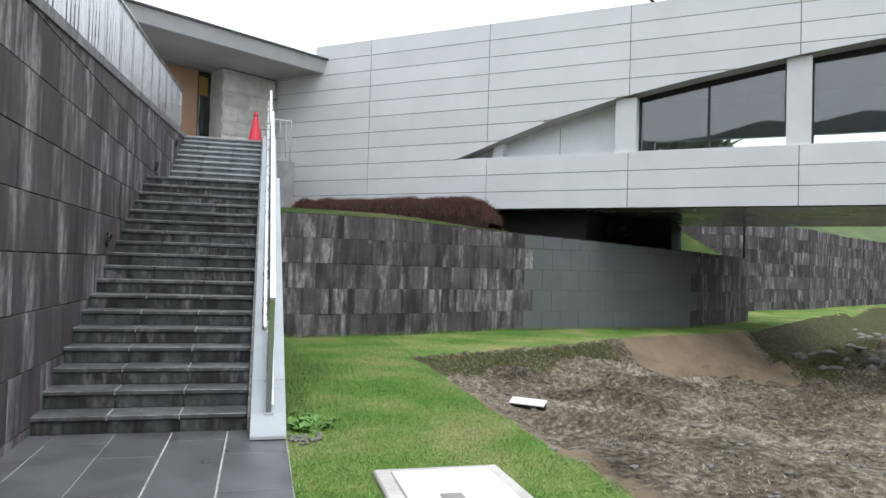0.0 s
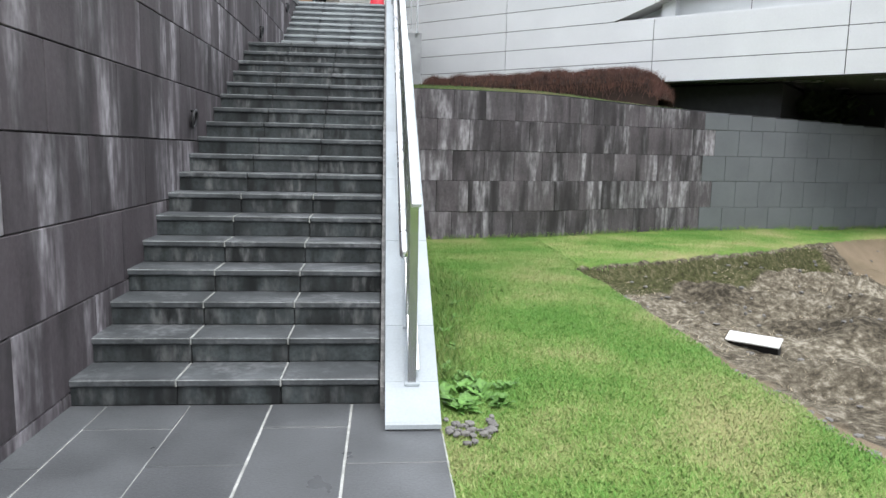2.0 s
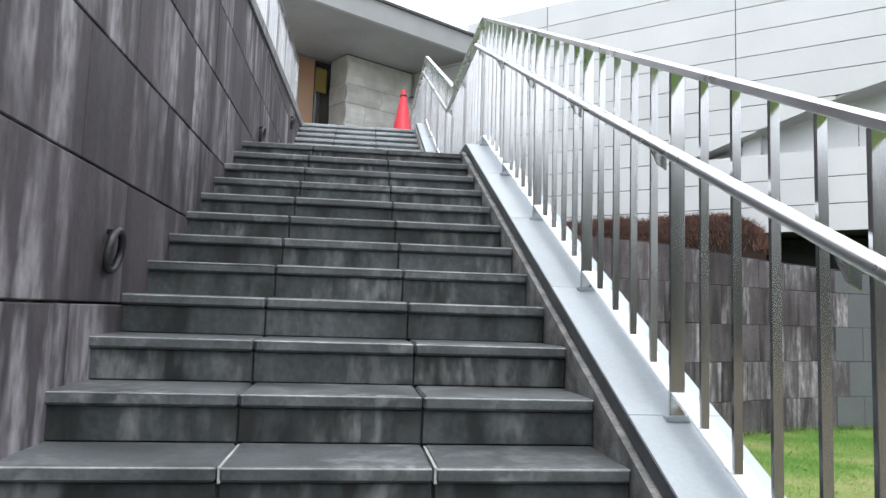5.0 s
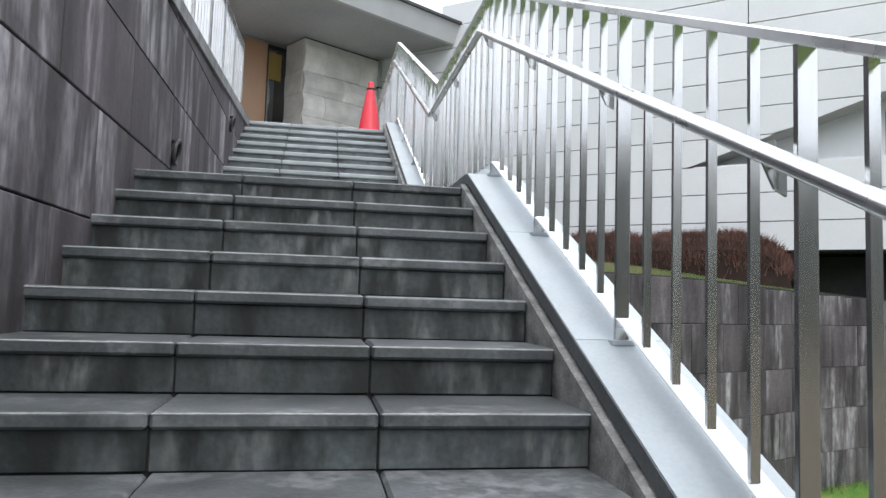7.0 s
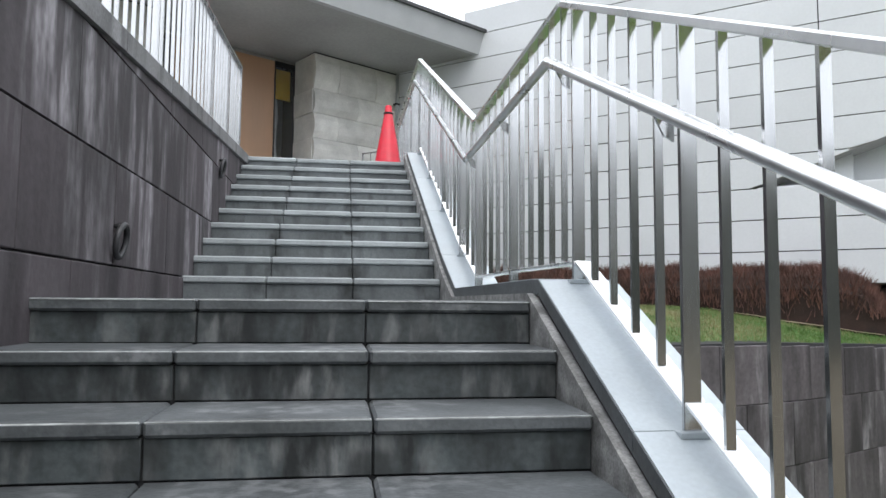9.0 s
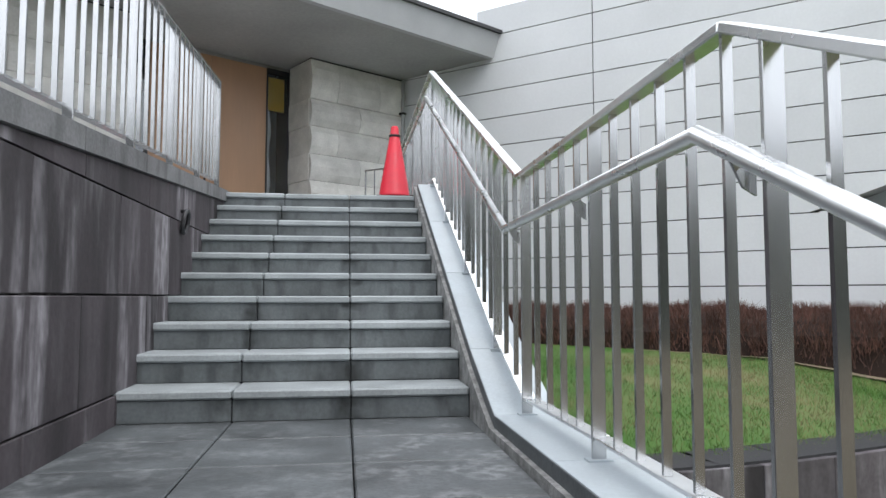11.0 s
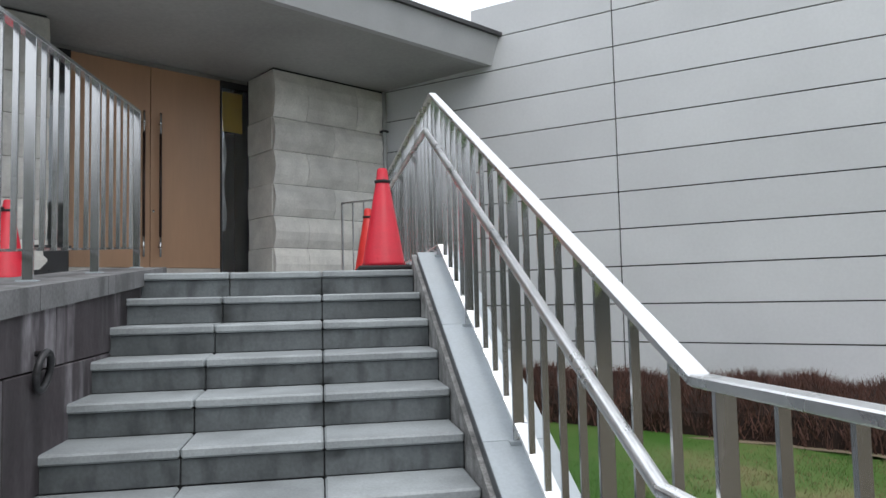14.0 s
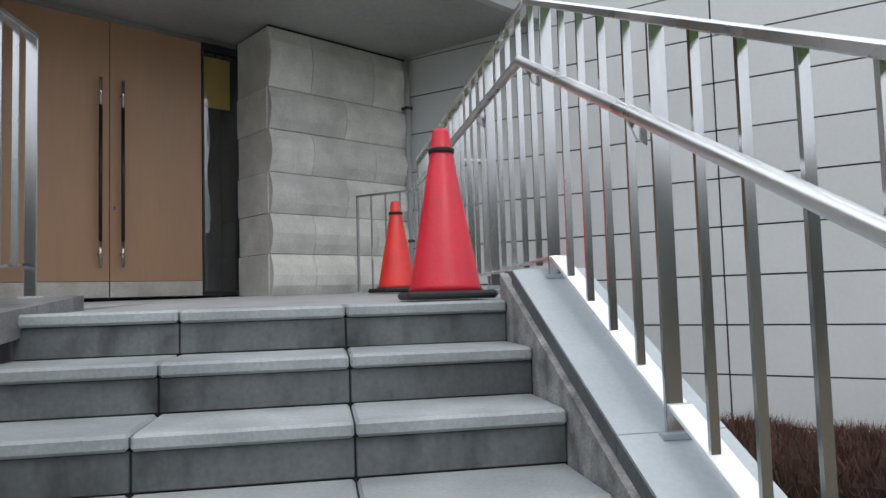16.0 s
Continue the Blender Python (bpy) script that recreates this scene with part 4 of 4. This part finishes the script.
for a, c in list(zip(POSTS_L, POSTS_L[1:])) + [(5.42, 5.50), (5.50, 6.4), (6.4, 7.30), (7.30, 7.905), (7.905, 8.815), (8.815, 9.725), (9.725, TOP_Y)]:
    a2, c2 = a + 0.012, c + 0.008
    part("cap_stone", prism(bmesh.new(), [(a2, cap_z(a2) - 0.055), (c2, cap_z(c2 - 1e-6) - 0.055), (c2, cap_z(c2 - 1e-6)), (a2, cap_z(a2))], 0.295, CX), "plank", caps)
    # Thin strip added over the cap's side to darken it.
    part("cap_side", prism(bmesh.new(), [(a2, cap_z(a2) - 0.057), (c2, cap_z(c2 - 1e-6) - 0.057), (c2, cap_z(c2 - 1e-6) - 0.003), (a2, cap_z(a2) - 0.003)], 0.004, CX @ pose(0, -0.0045, 0)), "capedge", caps, "added dark strip carrying the shade of the cap side")


# ---- stainless railings ----
def post_part(x, y, z0, z1, parent, wide=0.014, deep=0.047, plate=True, turn=0.0):
    m = Matrix.Translation((x, y, 0)) @ Matrix.Rotation(turn, 4, 'Z')
    p = part("post", boxed(-deep / 2, deep / 2, -wide / 2, wide / 2, z0, z1, m, bevel=0.0015), "steel", parent)
    if plate:
        part("base_plate", boxed(-0.042, 0.042, -0.026, 0.026, z0 - 0.010, z0 + 0.006, m, bevel=0.002), "plank", p)


RX, HX = 0.176, 0.116
TOPL = [(-0.36, 1.180), (5.57, 3.985), (7.39, 3.970), (10.81, 5.575)]


def rail_top(y):
    for (a, za), (c, zc) in zip(TOPL, TOPL[1:]):
        if y <= c:
            return za + (zc - za) * (y - a) / (c - a)
    return 5.575


rail = thing("stair_railing", (RX, 0, 0), "brushed stainless steel railing with round handrail beside the stairs", "railing")
line3 = [(RX, y, z) for y, z in TOPL] + [(RX, 14.2, 5.575), (0.80, 14.25, 5.575)]
for p, q in zip(line3, line3[1:]):
    part("top_rail", bar(bmesh.new(), p, q, 0.052, 0.026, 0.004), "rail", rail)
hand = [(HX, -0.33, 0.922), (HX, -0.28, 0.960), (HX, 5.605, 3.755), (HX, 7.46, 3.725), (HX, 10.764, 5.304), (HX, 14.19, 5.304)]
handrail = part("handrail", tube(bmesh.new(), hand, 0.021, 14), "rail", rail, "round polished handrail", True)


def hand_z(y):
    pts = [(p[1], p[2]) for p in hand]
    for (a, za), (c, zc) in zip(pts, pts[1:]):
        if y <= c:
            return za + (zc - za) * (y - a) / (c - a)
    return pts[-1][1]


for y in (0.33, 1.19, 2.045, 2.905, 3.76, 4.62, 5.45, 6.43, 7.33, 7.935, 8.845, 9.755, 10.63, 11.56, 12.49, 13.42):
    z = hand_z(y)
    bm = bmesh.new()
    prism(bm, [(HX - 0.014, z - 0.014), (HX + 0.014, z - 0.014), (RX - 0.020, z - 0.03), (RX - 0.020, z - 0.082), (HX + 0.012, z - 0.066)], 0.008, frame_of(Vector((0, y, 0)), Vector((1, 0, 0)), Vector((0, 1, 0))))
    part("bracket", bm, "steel", handrail)
MAIN = POSTS_L + [6.40] + POSTS_U + [11.53, 12.46, 13.39, 14.2]
MAIN.sort()
for y in MAIN:
    zb = cap_z(y) if y < TOP_Y else TOP_Z + 0.06
    post_part(RX, y, zb, rail_top(y) - 0.011, rail)
for a, c in zip(MAIN, MAIN[1:]):
    cnt = max(1, round((c - a) / 0.178) - 1)
    for i in range(1, cnt + 1):
        y = a + (c - a) * i / (cnt + 1)
        zb = (cap_z(y) if y < TOP_Y else TOP_Z + 0.06) + 0.072
        part("baluster", boxed(RX - 0.012, RX + 0.012, y - 0.006, y + 0.006, zb, rail_top(y) - 0.011), "steel", rail)
    za, zc = (cap_z(v) if v < TOP_Y else TOP_Z + 0.06 for v in (a, c))
    part("bottom_rail", bar(bmesh.new(), (RX + 0.012, a + 0.012, za + 0.07), (RX + 0.012, c - 0.012, zc + 0.07), 0.064, 0.012, 0.002), "rail", rail)
for i in range(1, 4):
    part("baluster", boxed(RX + 0.16 * i - 0.0135, RX + 0.16 * i + 0.0135, 14.225, 14.237, FLOOR_E + 0.05, 5.57), "steel", rail)
post_part(0.80, 14.25, FLOOR_E - 0.03, 5.57, rail)

# short guard rail before the stone wall
guard = thing("guard_rail", (0.0, 15.6, FLOOR_E), "short dull steel guard rail before the stone wall", "railing")
ga, gc = Vector((-0.32, 15.36, 0)), Vector((0.36, 14.80, 0))
part("top_rail", bar(bmesh.new(), ga + Vector((0, 0, 5.41)), gc + Vector((0, 0, 5.41)), 0.045, 0.02), "steel", guard)
for i in range(6):
    p = ga.lerp(gc, i / 5)
    post_part(p.x, p.y, FLOOR_E - 0.01, 5.40, guard, 0.012, 0.02 if i % 5 else 0.035, i % 5 == 0, radians(50))

# railing on the retaining wall
LX = -1.89
wrail = thing("wall_railing", (LX, 3, coping_z(3)), "brushed stainless steel railing on the stone coping", "railing")
WR0, WR1 = -1.5, 11.25
part("top_rail", bar(bmesh.new(), (LX, WR0, coping_z(WR0) + 1.115), (LX, WR1, coping_z(WR1) + 1.115), 0.052, 0.022, 0.003), "steel", wrail)
part("bottom_rail", bar(bmesh.new(), (LX - 0.03, WR0, coping_z(WR0) + 0.14), (LX - 0.03, WR1, coping_z(WR1) + 0.14), 0.05, 0.012), "steel", wrail)
cnt = int((WR1 - WR0) / 0.155)
for i in range(cnt + 1):
    y = WR1 - i * (WR1 - WR0) / cnt
    if i % 6 == 0:
        post_part(LX, y, coping_z(y), coping_z(y) + 1.105, wrail)
    else:
        part("baluster", boxed(LX - 0.012, LX + 0.012, y - 0.006, y + 0.006, coping_z(y) + 0.134, coping_z(y) + 1.105), "steel", wrail)

# ---- iron rings on the wall ----
for y, z in ((2.66, 1.70), (6.31, 3.05), (9.02, 3.90)):
    ring = thing("wall_ring", (WALL_X, y, z), "dark iron mooring ring fixed to the granite wall", "ring", "wall rings")
    bm = bmesh.new()
    rings = []
    for i in range(20):
        t = i * 2 * math.pi / 20
        o = Vector((0.03 + 0.012 * math.cos(t), 0.068 * math.cos(t + math.pi / 2), 0.074 * math.sin(t + math.pi / 2)))
        rad = Vector((0, math.cos(t + math.pi / 2), math.sin(t + math.pi / 2)))
        rings.append([bm.verts.new(Vector((WALL_X, y, z)) + o + rad * 0.015 * math.cos(k * math.pi / 4) + Vector((0.015 * math.sin(k * math.pi / 4), 0, 0))) for k in range(8)])
    for i in range(20):
        a, c = rings[i], rings[(i + 1) % 20]
        for k in range(8):
            bm.faces.new((a[k], a[(k + 1) % 8], c[(k + 1) % 8], c[k]))
    part("ring", bm, "iron", ring, "", True)
    part("eye_bolt", tube(bmesh.new(), [(WALL_X - 0.01, y, z + 0.068), (WALL_X + 0.052, y, z + 0.072)], 0.012, 8), "iron", ring, "", True)


# ---- traffic cones ----
def cone(at, material, label, group, turn=0.0):
    c = thing("traffic_cone", at, label, "traffic cone", group)
    m = Matrix.Translation(at) @ Matrix.Rotation(turn, 4, 'Z')
    part("base", boxed(-0.19, 0.19, -0.19, 0.19, 0.0, 0.035, m, bevel=0.012), "rubber", c, "black rubber base")
    part("body", lathe(bmesh.new(), [(0.165, 0.036), (0.152, 0.06), (0.049, 0.645), (0.047, 0.648), (0.038, 0.732), (0.031, 0.747), (0.006, 0.748)], at, 28), material, c, "", True)
    part("ring_band", lathe(bmesh.new(), [(0.052, 0.638), (0.058, 0.642), (0.058, 0.658), (0.048, 0.662)], at, 24), "rubber", c, "black ring round the neck", True)
    return c


c1 = cone((-0.16, 11.085, TOP_Z + 0.008), "cone", "tall red plastic traffic cone on a black base", "cones at the entrance")
c2 = cone((-0.085, 13.82, FLOOR_E - 0.03), "cone2", "orange-red plastic traffic cone by the railing", "cones at the entrance", 0.3)
c3 = cone((-3.37, 12.85, 4.36), "cone", "red traffic cone holding a barrier bar", "cones behind the railing", 0.2)
c4 = cone((-3.95, 12.10, 4.36), "cone", "red traffic cone holding a barrier bar", "cones behind the railing", 0.5)
pole = thing("barrier_bar", (-3.66, 12.5, 4.98), "striped dark barrier bar laid between two cones", "barrier bar")
pa, pc = Vector((-3.95, 12.10, 5.10)), Vector((-3.37, 12.85, 5.02))
for i in range(5):
    part("stripe", tube(bmesh.new(), [pa.lerp(pc, i / 5), pa.lerp(pc, (i + 1) / 5 - 0.002)], 0.017, 10), "rubber" if i % 2 == 0 else "yellow", pole, "", True)

# dark planter box by the side light
boxy = thing("floor_box", DM @ Vector((-2.1, -0.6, FLOOR_E)), "low dark box on the terrace beside the doors", "box")
part("body", boxed(-2.35, -1.95, -0.75, -0.45, FLOOR_E - 0.02, FLOOR_E + 0.32, DM, bevel=0.01), "black", boxy)
part("lid", boxed(-2.37, -1.93, -0.77, -0.43, FLOOR_E + 0.322, FLOOR_E + 0.35, DM, bevel=0.006), "black", boxy)

# rainwater pipe in the corner of stone wall and facade
pipe = thing("drain_pipe", SM @ Vector((1.87, -0.05, 4.4)), "thin grey rainwater pipe in the wall corner", "pipe")
part("pipe", tube(bmesh.new(), [SM @ Vector((1.87, -0.06, 4.42)), SM @ Vector((1.87, -0.06, 7.2))], 0.03, 12), "fascia", pipe, "", True)
for z in (5.0, 6.6):
    part("clip", boxed(1.825, 1.915, -0.10, 0.0, z, z + 0.03, SM), "black", pipe)

# ---- things on the lawn and in the dug site ----
cover = thing("access_cover", (1.34, -1.95, 0.0), "pale concrete access cover with worn rim set in the lawn", "cover")
part("rim", boxed(0.88, 1.80, -2.42, -1.50, -0.05, 0.045, bevel=0.012), "concrete", cover)
# Lid colour is near-white so that the concrete's glare is in the material.
part("lid", boxed(0.99, 1.69, -2.31, -1.61, 0.046, 0.062, bevel=0.006), "paper", cover, "concrete lid whitened to carry its glare")
part("lifting_plate", boxed(1.20, 1.34, -2.28, -2.16, 0.063, 0.070, bevel=0.002), "kick", cover, "dull grey lifting plate")
sign = thing("site_sign", (3.64, 2.52, -0.36), "small white sign board on a short stand in the soil", "sign")
sm = Matrix.Translation((3.64, 2.52, -0.315)) @ Matrix.Rotation(radians(-42), 4, 'Z') @ Matrix.Rotation(radians(20), 4, 'X')
part("board", boxed(-0.25, 0.25, -0.085, 0.085, 0, 0.022, sm, bevel=0.006), "paper", sign)
# Dark block doubles as support and as the shadow beneath the board.
part("stand", boxed(-0.235, 0.235, -0.055, 0.06, -0.34, -0.002, sm, bevel=0.006), "rubber", sign, "dark low stand that fills in the shadow under the board")

rng = np.random.default_rng(4)


def pebbles(name, spots, size, material, label, category):
    verts, faces = [], []
    for x, y, z in spots:
        s = size * rng.uniform(0.5, 1.5, 3) * (1, 1, 0.6)
        base = len(verts)
        bm = bmesh.new()
        bmesh.ops.create_icosphere(bm, subdivisions=1, radius=1)
        for v in bm.verts:
            q = v.co * (1 + 0.25 * noise.noise(v.co * 2 + Vector((x * 9, y * 9, 0))))
            verts.append((x + q.x * s[0], y + q.y * s[1], z + q.z * s[2]))
        bm.verts.index_update()
        faces += [tuple(base + v.index for v in f.verts) for f in bm.faces]
        bm.free()
    return soup(name, verts, faces, material, label, category)


pebbles("pebbles", [(rng.uniform(0.34, 0.62), rng.normal(-0.42, 0.08), 0.012) for _ in range(40)], 0.021, "pebble", "grey river pebbles at the foot of the cap", "pebbles")
spots = []
while len(spots) < 900:
    x, y = rng.uniform(2.6, 13), rng.uniform(-5, 9)
    l_, f_ = pit_depth(x, y)
    if min(l_, f_) > 0.1:
        spots.append((x, y, ground_z(x, y) + 0.004))
pebbles("rubble", spots, 0.030, "pebble", "loose grey stones scattered over the dug soil", "stones")
far_spots = []
while len(far_spots) < 260:
    x, y = rng.uniform(14, 30), rng.uniform(5, 20)
    l_, f_ = pit_depth(x, y)
    if f_ > 0.8:
        far_spots.append((x, y, ground_z(x, y) + 0.05))
pebbles("far_rubble", far_spots, 0.20, "pebble", "larger rubble stones beyond the dug site", "stones")


def scatter(x0, x1, y0, y1, count, keep, zf):
    p = np.stack([rng.uniform(x0, x1, count), rng.uniform(y0, y1, count)], 1)
    return np.array([(x, y, zf(x, y)) for x, y in p if keep(x, y)])


def on_lawn(x, y):
    l_, f_ = pit_depth(x, y)
    return min(l_, f_) < 0.06


def below_wall(x, y):
    for (ax, ay), (bx, by) in zip(CURVE, CURVE[1:]):
        if ax <= x <= bx:
            return y < ay + (by - ay) * (x - ax) / (bx - ax) + 0.03
    return False


lawn_near = scatter(0.33, 2.62, -3.2, 8.0, 210000, lambda x, y: on_lawn(x, y) and below_wall(x, y) and not (0.86 < x < 1.82 and -2.44 < y < -1.48), ground_z)
blades("lawn_grass", lawn_near, 0.020, 0.0042, "blade", "short uneven lawn grass, green with dry patches", "grass", 0.7, seed=2)
strip = scatter(2.5, 15, 4.8, 13.5, 70000, lambda x, y: on_lawn(x, y) and below_wall(x, y), ground_z)
blades("strip_grass", strip, 0.03, 0.005, "blade", "grass strip between the low wall and the dug site", "grass", 0.6, seed=3)
edge_w = []
for _ in range(2600):
    i, t = int(rng.integers(0, 25)), rng.uniform()
    a, c = PTS[i], PTS[i + 1]
    if noise.noise((a[0] * 1.7 + t, 0, 8)) > -0.25:
        edge_w.append((a[0] + t * (c[0] - a[0]), a[1] + t * (c[1] - a[1]) - abs(rng.normal(0, 0.06)), 0.0))
edge_w = np.array(edge_w)
blades("wall_foot_grass", edge_w, 0.10, 0.005, "freshblade", "taller fresh grass along the wall foot", "grass", 0.35, seed=4)
tall = np.array([(0.36 + abs(rng.normal(0, 0.12 + 0.22 * math.exp(-((y - 3.4) / 1.0) ** 2))), y, 0.0) for y in np.concatenate([rng.uniform(0.4, 7.2, 5000), rng.normal(3.4, 0.8, 6000)])])
blades("kerb_grass", tall, 0.085, 0.004, "freshblade", "taller fresh grass along the stair kerb", "grass", 0.45, seed=5)
tufts = scatter(2.4, 11, -4, 8.5, 42000, lambda x, y: 0.02 < min(pit_depth(x, y)) and not (8 < x < 12.8 and pit_depth(x, y)[1] < 2.2) and noise.noise((x * 1.2, y * 1.2, 6)) > 0.0, ground_z)
blades("dry_tufts", tufts, 0.026, 0.006, "drytuft", "dry moss and straw over the dug soil", "dry moss", 0.9, seed=6)


def shelf_z(x, y):
    for (ax, ay, at), (bx, by, bt) in zip(PTS, PTS[1:]):
        if ax <= x <= bx:
            t = (x - ax) / (bx - ax)
            wy = ay + t * (by - ay)
            return at + 0.30 * min(1, max(0, (y - wy - 0.2) / 2.4)) - 0.03
    return 2.5


shelf = scatter(0.35, 6.2, 7.8, 13.5, 60000, lambda x, y: not below_wall(x, y - 0.1) and (Vector((x, y, 0)) - FO).dot(FN) > 1.0, shelf_z)
blades("shelf_grass", shelf, 0.035, 0.0035, "shelfblade", "bright green lawn above the low wall", "grass", 0.5, seed=7)

slope = scatter(13.2, 16.4, 15.6, 19.3, 9000, lambda x, y: True, side_bank_z)
blades("bank_grass", slope, 0.09, 0.02, "freshblade", "bright green bank beside the building", "grass", 0.4, seed=8)

# leafy weeds at the kerb
for i, (x, y, s) in enumerate(((0.46, -0.12, 1.15), (0.52, 0.22, 1.1), (0.42, 0.6, 0.9), (0.66, -0.02, 0.9), (0.50, 1.1, 0.8), (0.58, 2.1, 0.9), (0.62, 3.0, 1.0), (0.55, 0.42, 1.0), (0.72, 3.3, 0.9), (0.5, 3.9, 0.9), (0.44, 0.02, 1.3), (0.58, 0.10, 1.25), (0.78, 0.30, 0.8), (0.48, 1.6, 0.9), (0.85, 3.6, 1.0), (0.66, 2.6, 1.0))):
    weed = thing("weed", (x, y, 0), "broad-leaved green weed growing at the kerb", "weed", "kerb weeds")
    r2 = random.Random(i)
    for k in range(20):
        ang, ln, lift = r2.uniform(0, 6.28), s * r2.uniform(0.05, 0.13), r2.uniform(0.3, 1.5)
        d = Vector((math.cos(ang), math.sin(ang), lift)).normalized()
        sd = Vector((-math.sin(ang), math.cos(ang), 0)) * ln * 0.23
        o = Vector((x, y, 0)) + Vector((r2.uniform(-0.06, 0.06), r2.uniform(-0.06, 0.06), 0))
        bm = bmesh.new()
        vs = [bm.verts.new(q) for q in (o, o + d * ln * 0.5 + sd, o + d * ln - Vector((0, 0, ln * 0.3)), o + d * ln * 0.5 - sd, o + d * ln * 0.5 + Vector((0, 0, -ln * 0.08)))]
        for a, c in ((0, 1), (1, 2), (2, 3), (3, 0)):
            bm.faces.new((vs[a], vs[c], vs[4]))
        part("leaf", bm, "leaf", weed)

# ---- clipped hedge along the facade ----
bm = bmesh.new()
for i in range(24):
    u0, u1 = -2.0 + 6.4 * i / 24, -2.0 + 6.4 * (i + 1) / 24
    w0, w1 = (-1.62 - 0.08 * noise.noise((q * 1.3, 0, 5)) for q in (u0, u1))
    top = [FM @ Vector((u, v, 0)) for u, v in ((u0, w0), (u1, w1), (u1, -0.05), (u0, -0.05))]
    vs = [bm.verts.new((q.x, q.y, shelf_z(q.x, q.y) + 0.025)) for q in top]
    bm.faces.new(vs)
bmesh.ops.remove_doubles(bm, verts=bm.verts, dist=0.001)
structure("hedge_bed", bm, "sand", "bare brown soil bed beneath the hedge", "soil")
hedge = thing("hedge", FM @ Vector((1.0, -1.0, 2.7)), "clipped red-brown hedge of bare twigs along the facade", "hedge")
HU0, HU1 = -1.9, 4.45


def hedge_h(u):
    e = min(1.0 + 0.12 * noise.noise((u * 1.9, 0, 0)), (HU1 - u) / 0.9, (u - HU0) / 0.5)
    return 0.66 * math.sqrt(max(0.0, 1 - max(0, 1 - e) ** 2)) * (0.94 + 0.16 * noise.noise((u * 2.3, 3, 0))) + 0.001


bm = bmesh.new()
rowsv = []
for i in range(25):
    u = HU0 + (HU1 - HU0) * i / 24
    h = hedge_h(u)
    rowsv.append([bm.verts.new(FM @ Vector((u, -1.0 - 0.50 * math.cos(a), 2.66 + (h - 0.04) * math.sin(a) ** 0.6 if 0 < a < math.pi - 0.01 else 2.30))) for a in [math.pi * k / 8 for k in range(9)]])
for a, c in zip(rowsv, rowsv[1:]):
    for k in range(8):
        bm.faces.new((a[k], a[k + 1], c[k + 1], c[k]))
# Near-black shell inside the hedge: shade between the twigs put in as colour.
part("core", bm, "twigcore", hedge, "near-black shell for the shade between twigs")
k = 26000
uu = rng.uniform(HU0, HU1, k)
aa = np.arccos(rng.uniform(-1, 1, k))
hh = np.array([hedge_h(u) for u in uu])
loc = np.stack([uu, -1.0 - 0.52 * np.cos(aa), 2.64 + hh * np.sin(aa) ** 0.6], 1)
mat4 = np.array(FM)
pos = loc @ mat4[:3, :3].T + mat4[:3, 3]
pos[:, 2] -= 0.10
blades("twig_mass", pos, 0.17, 0.008, "twig", "fine red-brown twigs", "", 0.35, "", hedge, seed=9)

# shrubs and trees in the distance
def shrub(at, r, h, label, seed, cat="shrub"):
    r2 = np.random.default_rng(seed)
    s = thing(cat, at, label, cat, "distant " + cat + "s")
    bm = bmesh.new()
    top = Vector(at) + Vector((0, 0, h * 0.8))
    lathe(bm, [(0.09 * h / 3, 0), (0.06 * h / 3, h * 0.5), (0.02, h * 0.85)], at, 8)
    for i in range(6):
        a = i * 1.05
        tube(bm, [Vector(at) + Vector((0, 0, h * 0.35)), Vector(at) + Vector((math.cos(a) * r * 0.6, math.sin(a) * r * 0.6, h * (0.55 + 0.06 * i)))], 0.02 * h / 3, 6)
    part("trunk", bm, "bark", s)
    n = 2600
    cl = r2.normal(0, 1, (22, 3))
    cl = cl / np.linalg.norm(cl, axis=1)[:, None] * r2.uniform(0.4, 1.0, 22)[:, None]
    p = cl[r2.integers(0, 22, n)] + r2.normal(0, 0.22, (n, 3))
    p = p * (r, r, h * 0.42) + np.array(at) + (0, 0, h * 0.55)
    p = p[p[:, 2] > at[2] + 0.05]
    blades("crown", p, 0.16 * max(1, h / 3), 0.07 * max(1, h / 3), "tree", "", "", 0.9, "", s, seed=seed)
    return s


shrub((26, 30, 4.5), 1.6, 1.6, "rounded dark green shrub on the far bank", 21)
shrub((31, 31, 4.6), 1.8, 1.8, "rounded dark green shrub on the far bank", 22)
shrub((37, 36, 4.7), 2.2, 2.0, "rounded dark green shrub on the far bank", 23)
shrub((11.2, 13.6, 2.2), 0.9, 0.8, "low dark shrub beneath the building", 24)
shrub((10.2, 12.9, 2.2), 0.9, 0.8, "low dark shrub beneath the building", 25)
shrub((24.4, 31.5, 5.0), 3.0, 13, "evergreen tree beyond the building", 26, "tree")
